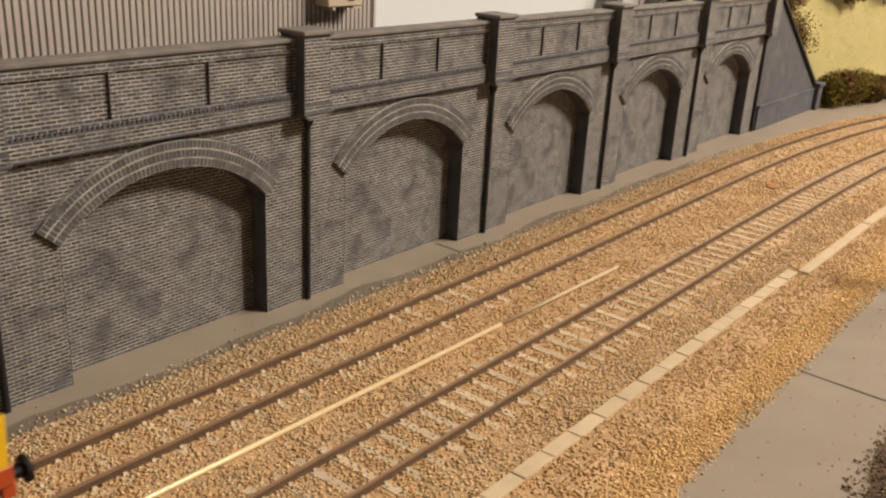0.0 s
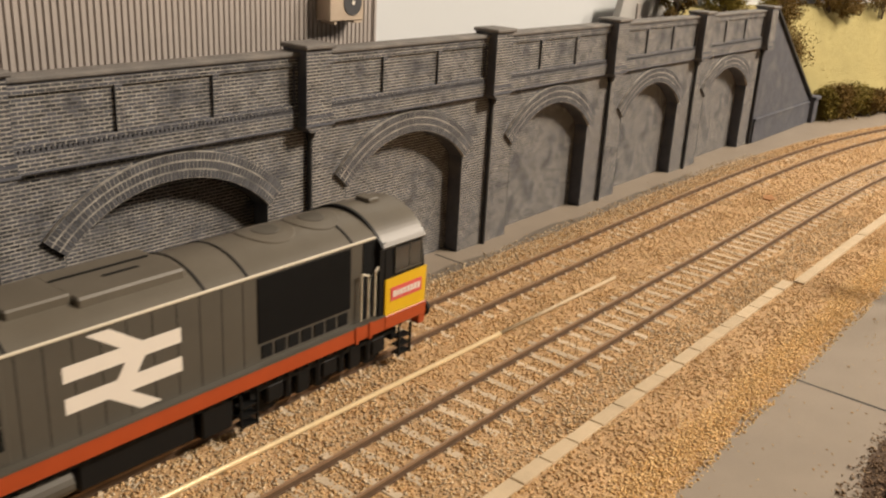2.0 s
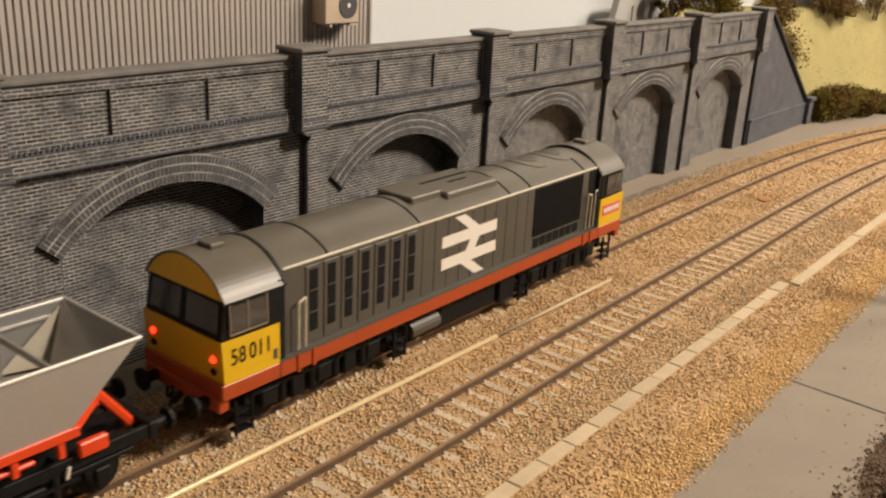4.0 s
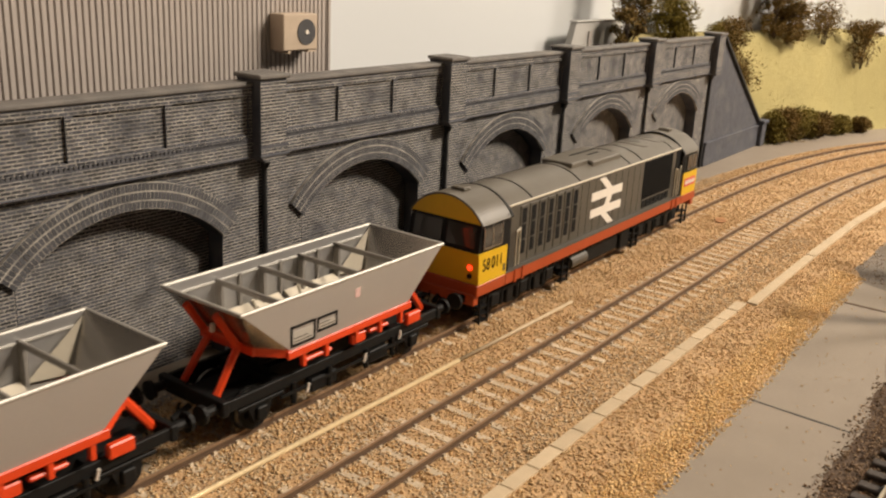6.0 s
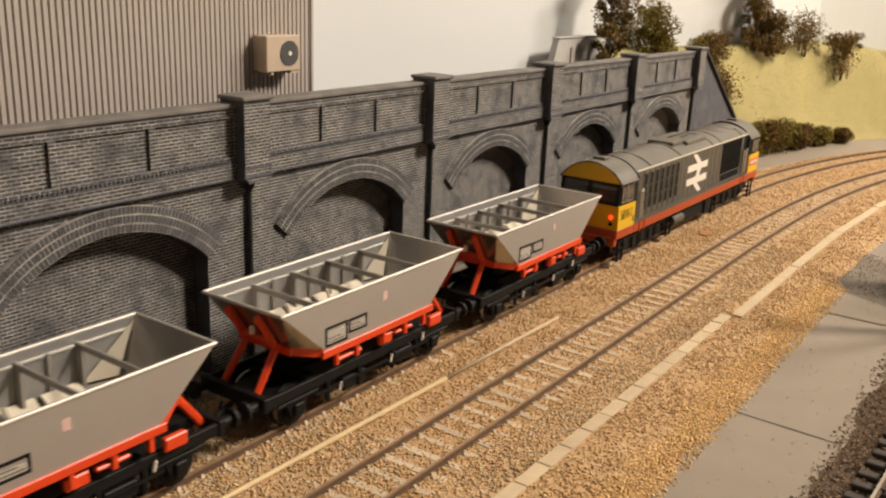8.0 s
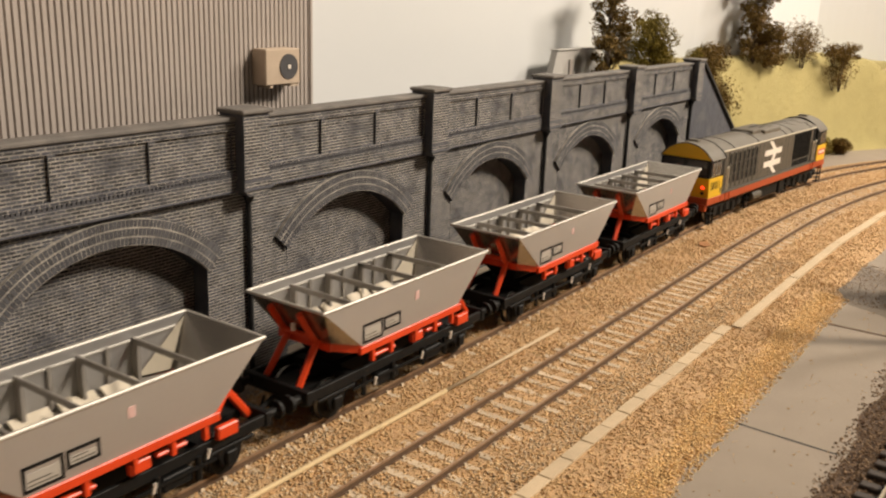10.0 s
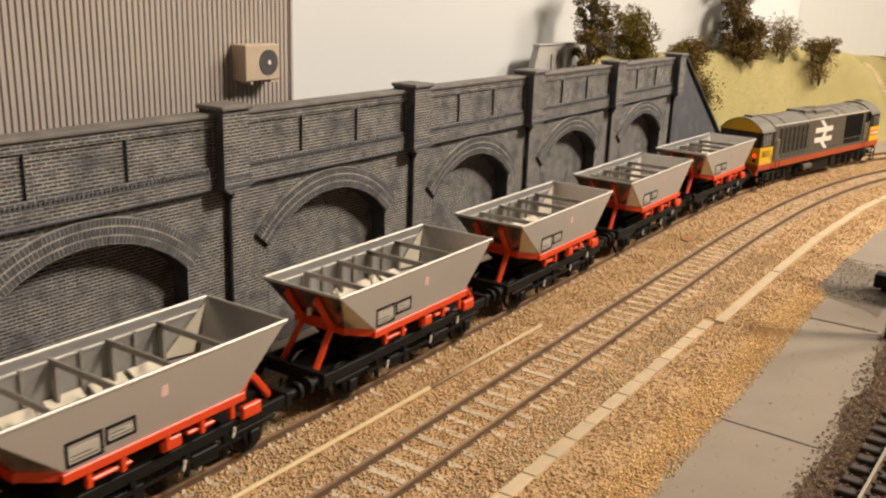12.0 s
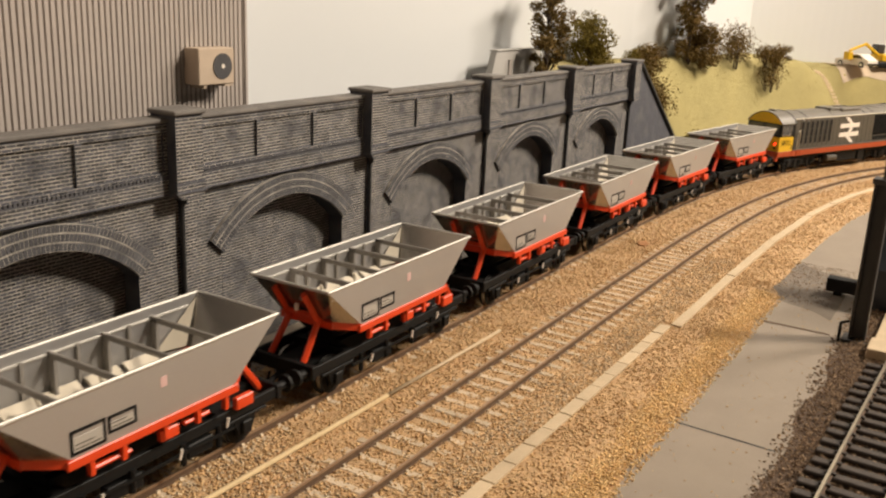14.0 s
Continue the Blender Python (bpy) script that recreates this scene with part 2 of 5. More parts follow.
def bricks(name, x0, x1, z0, z1, y, spans, parent, mat, seed, course=1.2, length=3.1, joint=0.34, proud=0.07):
    """Courses of bricks, each with its own edges, proud of the mortar behind them; spans(z) gives the open stretches of a course."""
    rnd = random.Random(seed)
    vs, fs = [], []
    row = 0
    z = z0
    while z + course - joint <= z1 + 0.01:
        zz = z + course - joint
        for s0, s1 in spans(z, zz):
            x = math.floor((s0 - x0) / length) * length + x0 - (row % 2) * length / 2
            while x < s1:
                a, b = max(x, s0), min(x + length - joint * 0.6, s1)
                if b - a > 0.35:
                    p = y - proud * rnd.uniform(0.5, 1.3)
                    n = len(vs)
                    c = 0.06
                    vs += [(a, y, z), (b, y, z), (b, y, zz), (a, y, zz), (a + c, p, z + c), (b - c, p, z + c), (b - c, p, zz - c), (a + c, p, zz - c)]
                    fs += [(n + 4, n + 5, n + 6, n + 7), (n, n + 1, n + 5, n + 4), (n + 1, n + 2, n + 6, n + 5), (n + 2, n + 3, n + 7, n + 6), (n + 3, n, n + 4, n + 7)]
                x += length
        z += course
        row += 1
    sheet, quads = [], []
    z = z0
    while z + course - joint <= z1 + 0.01:
        for s0, s1 in spans(z, z + course - joint):
            n = len(sheet)
            sheet += [(s0, y - 0.015, z - joint / 2), (s1, y - 0.015, z - joint / 2), (s1, y - 0.015, z + course - joint / 2), (s0, y - 0.015, z + course - joint / 2)]
            quads.append((n, n + 1, n + 2, n + 3))
        z += course
    tagged(mesh_part("pointing", sheet, quads, MORTAR, parent), kind="stuff")
    return tagged(mesh_part(name, vs, fs, mat, parent), kind="stuff")


def face_spans(z, zz):
    """Open stretches of the bay's face beside the arch and its ring."""
    def reach(r, h):
        return math.sqrt(max(0.0, r * r - (h - ZC) ** 2))
    if zz < SPRING:
        return [(0.1, ARCH_L), (ARCH_R, BAY - 0.1)]
    r = RAD + RING
    if z > ZC + r:
        return [(0.1, BAY - 0.1)]
    w = reach(r, z)
    if z < SPRING + RING * math.cos(SWEEP):
        w = min(w, HALF + (z - SPRING) * math.tan(SWEEP) + 1.0)
    return [(0.1, MID - w), (MID + w, BAY - 0.1)]


def recess_spans(z, zz):
    if zz < SPRING:
        return [(ARCH_L, ARCH_R)]
    w = RAD ** 2 - (zz - ZC) ** 2
    return [(MID - math.sqrt(w), MID + math.sqrt(w))] if w > 1 else []


def wall_bay(k, root):
    """One bay between two pilasters: face with a blind arch, recess, parapet with three sunk panels."""
    # face with the arch cut out
    bm = bmesh.new()
    arch = arch_line(24)
    prism(bm, [(0, 0), (ARCH_L, 0)] + arch + [(ARCH_R, 0), (BAY, 0), (BAY, 74), (0, 74)], 0, 9)
    box(bm, 0, BAY, 7.5, 12, 0, 98)
    face = part("wall_bay", bm, STONE, root)
    face.location = (PIER_X[k] * MM, 0, 0)
    face.scale = ((PIER_X[k + 1] - PIER_X[k]) / BAY, 1, 1)
    bricks("brickwork", 0.2, BAY - 0.2, 0.2, 72.7, 0, face_spans, face, BRICK, k)
    bricks("recess_brickwork", ARCH_L, ARCH_R, 0.2, 62.6, 7.5, recess_spans, face, BRICK, 50 + k)
    # jamb and soffit lining
    vs, fs = [], []
    outline = [(ARCH_L, 0)] + arch + [(ARCH_R, 0)]
    for x, z in outline:
        cx, cz = x + (0.15 if x < MID else -0.15), z
        vs += [(cx, -0.1, cz - 0.1), (cx, 7.4, cz - 0.1)]
    fs = [(2 * i, 2 * i + 2, 2 * i + 3, 2 * i + 1) for i in range(len(outline) - 1)]
    mesh_part("reveal", vs, fs, STONE, face)
    # three rings of voussoirs
    vs, fs = [], []
    for ring in range(3):
        r0 = RAD + 0.2 + ring * RING / 3
        r1 = r0 + RING / 3 - 0.42
        count = int(2 * SWEEP * r0 / 1.45)
        for i in range(count):
            a0 = -SWEEP + 2 * SWEEP * i / count
            a1 = a0 + 2 * SWEEP / count - 0.22 / r0
            p = -1.42 + random.uniform(-0.06, 0.06)
            n = len(vs)
            for yy, g in ((0.2, 0), (p, 0.06)):
                for a, r in ((a0, r0 + g), (a1, r0 + g), (a1, r1 - g), (a0, r1 - g)):
                    vs.append((MID + r * math.sin(a), yy, ZC + r * math.cos(a)))
            fs += [(n + 4, n + 5, n + 6, n + 7), (n, n + 1, n + 5, n + 4), (n + 1, n + 2, n + 6, n + 5), (n + 2, n + 3, n + 7, n + 6), (n + 3, n, n + 4, n + 7)]
    ring_bed = bmesh.new()
    prism(ring_bed, arch_line(24, 0.1) + arch_line(24, RING - 0.1)[::-1], -1.345, 0)
    bed = part("arch_ring", ring_bed, MORTAR, face)
    tagged(mesh_part("voussoirs", vs, fs, VOUSSOIR, bed), kind="stuff")
    # parapet: back, string course, dentils, stiles, top rail, coping
    y0 = -1.9
    part("string_course", boxes((4, BAY - 4, -2.6, 8, 72.8, 73.6, 0.2)), STONE, face)
    part("frieze", boxes((4, BAY - 4, -2.3, 8, 73.6, 79.2)), STONE, face)
    dent = bmesh.new()
    for i in range(64):
        x = 8 + i * (BAY - 16) / 63
        box(dent, x - 0.45, x + 0.45, -2.5, -1.8, 79.0, 80.0)
    part("dentil_row", dent, VOUSSOIR, face)
    part("panel_back", boxes((4, BAY - 4, -0.9, 5.6, 79, 98.4)), STONE, face)
    bricks("panel_brickwork", 6, BAY - 6, 81.0, 95.2, -0.9, lambda z, zz: [(6, BAY - 6)], face, BRICK, 90 + k)
    fr = bmesh.new()
    box(fr, 4, BAY - 4, y0, -0.4, 79.2, 81.2, 0.15)
    box(fr, 4, BAY - 4, y0, -0.4, 95.0, 98.3, 0.15)
    for x in (6, 40, 74, 108):
        box(fr, x - 1.3, x + 1.3, y0, -0.4, 81.0, 95.2, 0.15)
    part("panel_frame", fr, STONE, face)
    bricks("stile_brickwork", 4, BAY - 4, 81.2, 95.0, y0, lambda z, zz: [(x - 1.25, x + 1.25) for x in (6, 40, 74, 108)], face, BRICK, 140 + k)
    bricks("string_brickwork", 4.2, BAY - 4.2, 73.8, 79.0, -2.3, lambda z, zz: [(4.2, BAY - 4.2)], face, BRICK, 160 + k)
    bricks("sill_brickwork", 4.2, BAY - 4.2, 80.0, 81.1, y0, lambda z, zz: [(4.2, BAY - 4.2)], face, BRICK, 180 + k)
    bricks("rail_brickwork", 6, BAY - 6, 95.3, 98.2, y0, lambda z, zz: [(6, BAY - 6)], face, BRICK, 120 + k, proud=0.08)
    part("coping", boxes((4, BAY - 4, -2.8, 6.2, 98.3, 99.9, 0.4)), COPING, face)
    return face


def pilaster(k, root):
    p = part("pilaster", boxes((-6.2, 6.2, -6.4, 5.8, 77.0, 101.0)), STONE, root)
    p.location = (PIER_X[k] * MM, 0, 0)
    bricks("pilaster_brickwork", -6.1, 6.1, 77.2, 100.8, -6.4, lambda z, zz: [(-6.1, 6.1)], p, BRICK, 200 + k)
    bm = bmesh.new()
    box(bm, -7.4, 7.4, -7.6, 6.4, 101.0, 102.6, 0.4)
    part("cap", bm, COPING, p)
    bm = bmesh.new()
    prism(bm, [(-6.6, 77.4), (6.6, 77.4), (6.6, 74.0), (4.6, 71.6), (-4.6, 71.6), (-6.6, 74.0)], -6.8, 0)
    box(bm, -7.1, 7.1, -7.3, 0, 73.4, 74.4, 0.2)
    corbel = part("corbel", bm, STONE, p)
    bricks("corbel_brickwork", -6.5, 6.5, 71.8, 77.3, -6.8, lambda z, zz: [(-min(6.5, 4.5 + z - 71.6), min(6.5, 4.5 + z - 71.6))], corbel, BRICK, 220 + k)
    bm = bmesh.new()
    rod(bm, (0, -1.6, 68.2), (0, -1.6, 71.6), 1.3, 10, 2.5)
    rod(bm, (0, -1.3, 0.2), (0, -1.3, 69), 1.0, 10)
    for z in (16, 33, 50):
        rod(bm, (0, -1.3, z), (0, -1.3, z + 0.8), 1.2, 10)
    part("drainpipe", bm, PIPE, p)


def retaining_wall():
    root = thing("retaining_wall", "dark blue-grey brick retaining wall with blind arches and panelled parapet", "retaining wall", kind="structure")
    for k in range(-2, 4):
        wall_bay(k, root)
    for k in range(-2, 5):
        pilaster(k, root)
    # sloping wing wall with a coping and an end pier
    x0, x1 = PIER_X[4], 588
    bm = bmesh.new()
    prism(bm, [(x0 + 4, 0), (x1, 0), (x1, 18), (x0 + 18, 97), (x0 + 4, 98)], -1, 8)
    wing = part("wing_wall", bm, STONE, root)
    bm = bmesh.new()
    plate(bm, [(x0 + 16, -3, 99), (x1 + 2, -3, 18.5), (x1 + 2, 10, 18.5), (x0 + 16, 10, 99)], -2.2)
    part("wing_coping", bm, PIPE, wing)
    part("wing_plinth", boxes((x0 + 5, x1, -2.6, 0, 0, 17.0, 0.3), (x0 + 5, x1, -3.2, 0, 17.0, 19, 0.3)), STONE, wing)
    part("end_pier", boxes((x1 - 2, x1 + 9, -6, 10, 0, 20, 0.4), (x1 - 3.5, x1 + 10.5, -7.5, 11, 20, 23, 0.5)), STONE, wing)


retaining_wall()


# ---- ballast, sleepers and rails ----
def scatter(name, count, region, size, mat, label, seed, thick=0.62):
    """Loose stones, each a squashed uneven octahedron."""
    rng = np.random.default_rng(seed)
    s0, s1, l0, l1, top, fade = region
    s = rng.uniform(s0, s1, count)
    la = rng.uniform(l0, l1, count)
    if fade:
        edge = np.minimum(la - l0, l1 - la)
        ok = rng.uniform(0, fade, count) < edge + 0.15 * fade
        s, la = s[ok], la[ok]
    n = len(s)
    h = np.interp(s, LINE_S, LINE_T)
    x = np.interp(s, LINE_S, LINE_X) - la * np.sin(h)
    y = np.interp(s, LINE_S, LINE_Y) + la * np.cos(h)
    z = top(s, la) + rng.uniform(-0.45, 0.2, n)
    d = np.array([(1, 0, 0), (0, 1, 0), (-1, 0, 0), (0, -1, 0), (0, 0, 1), (0, 0, -1)], float)
    v = d[None] * rng.uniform(0.6, 1.35, (n, 6, 1)) * (size * rng.uniform(0.55, 1.3, n))[:, None, None] * 0.5
    v += rng.normal(0, 0.12 * size, (n, 6, 3)) * 0.6
    q = rng.normal(size=(n, 4))
    q /= np.linalg.norm(q, axis=1)[:, None]
    w, a, b, c = q.T
    R = np.stack([1 - 2 * (b * b + c * c), 2 * (a * b - w * c), 2 * (a * c + w * b), 2 * (a * b + w * c), 1 - 2 * (a * a + c * c), 2 * (b * c - w * a),
                  2 * (a * c - w * b), 2 * (b * c + w * a), 1 - 2 * (a * a + b * b)], 1).reshape(n, 3, 3)
    v = np.einsum("nij,nkj->nki", R, v)
    v[:, :, 2] *= thick
    v += np.stack([x, y, z], 1)[:, None]
    f = np.array([(0, 1, 4), (1, 2, 4), (2, 3, 4), (3, 0, 4), (1, 0, 5), (2, 1, 5), (3, 2, 5), (0, 3, 5)])
    faces = (f[None] + (np.arange(n) * 6)[:, None, None]).reshape(-1, 3)
    me = bpy.data.meshes.new(name)
    verts = (v.reshape(-1, 3) * MM).astype(np.float32)
    me.vertices.add(len(verts))
    me.vertices.foreach_set("co", verts.ravel())
    me.loops.add(faces.size)
    me.loops.foreach_set("vertex_index", faces.ravel().astype(np.int32))
    me.polygons.add(len(faces))
    me.polygons.foreach_set("loop_start", np.arange(0, faces.size, 3, dtype=np.int32))
    me.update(calc_edges=True)
    me.validate()
    me.materials.append(mat)
    return tagged(new(name, me), label, "ballast", kind="stuff")


def bed_top(s, la):
    """Height of the ballast: level under the tracks, sloping to the ground at both sides."""
    la = np.asarray(la, float)
    up = np.clip((31 - la) / 15, 0, 1) * np.clip((la + 112) / 16, 0, 1)
    return 0.2 + 3.1 * up


def ballast_bed():
    vs, fs = [], []
    lats = [33, 28, 23, 17, 8, 0, -10, -24, -40, -52, -64, -76, -83, -95, -104, -112]
    ss = np.arange(-320, 1480, 8)
    for i, s in enumerate(ss):
        for j, la in enumerate(lats):
            x, y, _ = line(s, la + (2.5 * noise.noise((s * 0.03, j * 3.1, 0)) if j in (0, 15) else 0))
            vs.append((x, y, float(bed_top(s, la)) - 0.15 + 0.35 * noise.noise((s * 0.08, la * 0.1, 1)) if 0 < j < 15 else -0.3))
        if i:
            for j in range(len(lats) - 1):
                a = (i - 1) * len(lats) + j
                b = a + len(lats)
                fs.append((a, a + 1, b + 1, b))
    tagged(mesh_part("ballast_bed", vs, fs, BED), "bed of tan ballast under the tracks", "ballast", kind="structure")


def railway_track(lateral, label, s0, s1, sleeper_mat, rail_mat, sink, pitch=8.6):
    root = thing("railway_track", label, "track", "model railway tracks", "structure")
    bm = bmesh.new()
    box(bm, -1.75, 1.75, -15, 15, 1.6, 3.5, 0.35)
    first = None
    n = int((s1 - s0) / pitch)
    for i in range(n):
        x, y, h = line(s0 + i * pitch, lateral)
        if first is None:
            first = part("sleeper", bm, sleeper_mat, root)
            ob = first
        else:
            ob = new("sleeper", first.data)
            ob.parent = root
        ob.location = (x * MM, y * MM, (sink + random.uniform(-0.15, 0.05)) * MM)
        ob.rotation_euler = (0, 0, h + random.uniform(-0.01, 0.01))
    for side in (1, -1):
        c = lateral + side * 8.75
        foot = ribbon("rail", c - 0.33, c + 0.33, 5.3, 6.0, s0, s1, rail_mat, root)
        ribbon("rail_web", c - 0.2, c + 0.2, 3.8, 5.3, s0, s1, RAIL, foot)
        ribbon("rail_foot", c - 0.55, c + 0.55, 3.45, 3.8, s0, s1, RAIL, foot)
    # rail chairs
    vs, fs = [], []
    for i in range(n):
        for side in (1, -1):
            for q in (0.95, -0.95):
                x, y, h = line(s0 + i * pitch, lateral + side * 8.75 + q)
                k = len(vs)
                ch, sh = math.cos(h), math.sin(h)
                for z, w, d in ((3.2, 0.8, 0.55), (4.1, 0.5, 0.2)):
                    for a, b in ((-w, -d), (w, -d), (w, d), (-w, d)):
                        vs.append((x + a * ch - b * sh, y + a * sh + b * ch, z))
                fs += [(k + 4, k + 5, k + 6, k + 7)] + [(k + j, k + (j + 1) % 4, k + 4 + (j + 1) % 4, k + 4 + j) for j in range(4)]
    tagged(mesh_part("rail_chairs", vs, fs, sleeper_mat, root), kind="stuff")
    return root


TRACK_B = -51.4
ballast_bed()
railway_track(0, "far running line with rusty rails on concrete sleepers", -320, 1480, SLEEPER, RAIL_TOP, -0.25)
railway_track(TRACK_B, "near running line with rusty rails on concrete sleepers", -320, 1480, SLEEPER, RAIL_TOP, -0.02)
scatter("ballast", 108000, (-250, 330, -112, 31, bed_top, 9), 1.1, BALLAST, "loose tan ballast stones between the rails", 3)
scatter("ballast", 50000, (330, 1000, -112, 31, bed_top, 9), 1.5, BALLAST, "loose tan ballast stones on the curve", 4)
scatter("ballast", 14000, (-250, 420, 11, 37, bed_top, 9), 1.25, BALLAST_GREY, "greyer ballast shoulder along the wall", 5)
scatter("ballast", 16000, (-250, -20, -60, 34, bed_top, 20), 1.2, BALLAST_GREY, "greyer ballast where the tracks come in", 7)
scatter("ballast", 9000, (-250, 300, -84, -66, bed_top, 6), 1.2, BALLAST_GREY, "greyer ballast along the near rail", 6)


# ---- cable trough, tubes, boards ----
def cable_trough(lat0, lat1, s0, s1, label, pitch, zt=4.0):
    root = thing("cable_trough", label, "cable trough", "troughs beside the line")
    s = s0
    while s < s1 - 1:
        e = min(s + pitch, s1)
        vs = []
        for q, la in ((s + 0.12, lat0), (e - 0.12, lat0), (e - 0.12, lat1), (s + 0.12, lat1)):
            x, y, _ = line(q, la)
            vs.append((x, y))
        dz = random.uniform(-0.15, 0.15)
        cx, cy = sum(v[0] for v in vs) / 4, sum(v[1] for v in vs) / 4
        ring0 = [(x, y, 0) for x, y in vs]
        ring1 = [(x, y, zt - 0.3 + dz) for x, y in vs]
        ring2 = [(x + (cx - x) * 0.05, y + (cy - y) * 0.05, zt + dz) for x, y in vs]
        fs = [(8, 9, 10, 11)] + [(b + j, b + (j + 1) % 4, b + 4 + (j + 1) % 4, b + 4 + j) for b in (0, 4) for j in range(4)]
        mesh_part("trough_lid", ring0 + ring1 + ring2, fs, TROUGH, root)
        s = e


cable_trough(-82.2, -87.0, -300, 167, "cream concrete cable trough in short lidded lengths", 14.2)
cable_trough(-86.4, -91.0, 168.5, 458, "cream concrete cable trough, one long plain length", 96.0, 4.6)
cable_trough(-85.4, -90.0, 460, 900, "cream concrete cable trough following the curve", 60.0, 4.6)


def verge():
    """The gravel's own ground beside the trough, with an uneven edge."""
    vs, fs = [], []
    ss = np.arange(-300, 292, 6)
    for i, s in enumerate(ss):
        e = -116 + 26 * max(0.0, (s - 258) / 32) ** 2 + 3.5 * noise.noise((s * 0.035, 2.0, 7)) - 1.5 * noise.noise((s * 0.2, 5.0, 7))
        for la, z in ((-86, 1.2), (-86 + (e + 86) * 0.4, 1.3), (-86 + (e + 86) * 0.75, 0.7), (e, 0.03)):
            x, y, _ = line(s, la)
            vs.append((x, y, z))
        if i:
            for j in range(3):
                a = (i - 1) * 4 + j
                fs.append((a, a + 1, a + 5, a + 4))
    tagged(mesh_part("gravel_verge", vs, fs, BED, smooth=True), "fine tan gravel verge", "verge", kind="structure")


verge()
scatter("gravel", 58000, (-250, 258, -119, -86, lambda s, la: 0.2 + 1.6 * np.clip((la + 119) / 18, 0, 1), 12), 1.0, GRAVEL, "tan gravel verge beside the trough", 8)

scatter("gravel", 2600, (258, 286, -108, -86, lambda s, la: 0.2 + 1.3 * np.clip((la + 108) / 14, 0, 1), 12), 1.15, GRAVEL, "tan gravel thinning out at the verge's end", 9)
scatter("gravel", 3600, (330, 480, -108, -88, lambda s, la: 0.15 + 0.8 * np.clip((la + 108) / 14, 0, 1), 12), 1.2, GRAVEL, "thin tan gravel beside the long trough", 10)


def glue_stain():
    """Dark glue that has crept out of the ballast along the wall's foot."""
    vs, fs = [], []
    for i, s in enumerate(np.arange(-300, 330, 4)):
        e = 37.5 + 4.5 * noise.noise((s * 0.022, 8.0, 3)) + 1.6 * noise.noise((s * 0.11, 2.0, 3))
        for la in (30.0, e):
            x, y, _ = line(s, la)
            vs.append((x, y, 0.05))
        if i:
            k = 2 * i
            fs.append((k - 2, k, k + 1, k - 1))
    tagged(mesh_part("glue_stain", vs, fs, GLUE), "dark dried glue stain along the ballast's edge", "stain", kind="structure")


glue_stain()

bm = rods(((-320, -66.5, 4.0), (29, -73.4, 4.2), 0.85, 12))
tagged(part("tube", bm, ROD, smooth=True), "bright brass tube lying on the ballast", "tube", "tubes between the tracks")
bm = rods(((29.5, -73.4, 4.2), (113, -74.6, 3.9), 0.75, 12))
tagged(part("tube", bm, ROD_DULL, smooth=True), "dull grey tube lying on the ballast", "tube", "tubes between the tracks")


# ---- the train ----
GREY = material("loco_dark_grey", (0.082, 0.074, 0.06), 0.42, vary=0.14, scale=200, bump=0.05)
ROOF = material("loco_roof_grey", (0.118, 0.103, 0.08), 0.38, vary=0.18, scale=200, bump=0.05, stain=0.5, stain_colour=(0.10, 0.085, 0.062))
YEL = material("warning_yellow", (0.70, 0.425, 0.012), 0.38, vary=0.06, bump=0.03)
RED = material("solebar_red", (0.39, 0.062, 0.014), 0.42, vary=0.12, bump=0.03)
BLACK = material("chassis_black", (0.006, 0.006, 0.006), 0.6, vary=0.3, bump=0.1, spec=0.25)
GRILLE = material("grille_black", (0.006, 0.006, 0.006), 0.8, vary=0.4, bump=0.5, spec=0.2)
WHITE = material("marking_white", (0.78, 0.72, 0.64), 0.5, vary=0.05, bump=0.0)
PINK = material("label_red", (0.62, 0.10, 0.09), 0.5, vary=0.1, bump=0.0)
SILVER = material("hopper_silver", (0.55, 0.545, 0.545), 0.36, 0.72, vary=0.06, scale=80, bump=0.03)
CORNER = material("polished_corner", (0.44, 0.41, 0.37), 0.24, 0.9, vary=0.06, scale=80, bump=0.03)
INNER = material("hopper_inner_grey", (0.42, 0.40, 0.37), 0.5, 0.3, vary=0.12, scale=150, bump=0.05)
CREAM = material("door_and_lit_corner_cream", (0.64, 0.58, 0.47), 0.6, vary=0.08)
TIE = material("hopper_tie_grey", (0.285, 0.265, 0.24), 0.5, 0.2, vary=0.12, scale=150, bump=0.05)
ORANGE = material("cradle_orange_red", (0.70, 0.058, 0.010), 0.4, vary=0.08, bump=0.03)
RIM = material("worn_silver_rim", (0.52, 0.50, 0.46), 0.45, 0.35, vary=0.06)
STEEL = material("bright_steel", (0.62, 0.60, 0.56), 0.28, 1.0, vary=0.1)
RAILING = material("handrail_cream", (0.62, 0.56, 0.44), 0.4, vary=0.1)
LAMP_RED = glow("tail_lamp_red", (1.0, 0.03, 0.008), 4.0)
PANE = material("dark_glass", (0.05, 0.048, 0.045), 0.08, 0.0, vary=0.05, bump=0.0, spec=0.9)


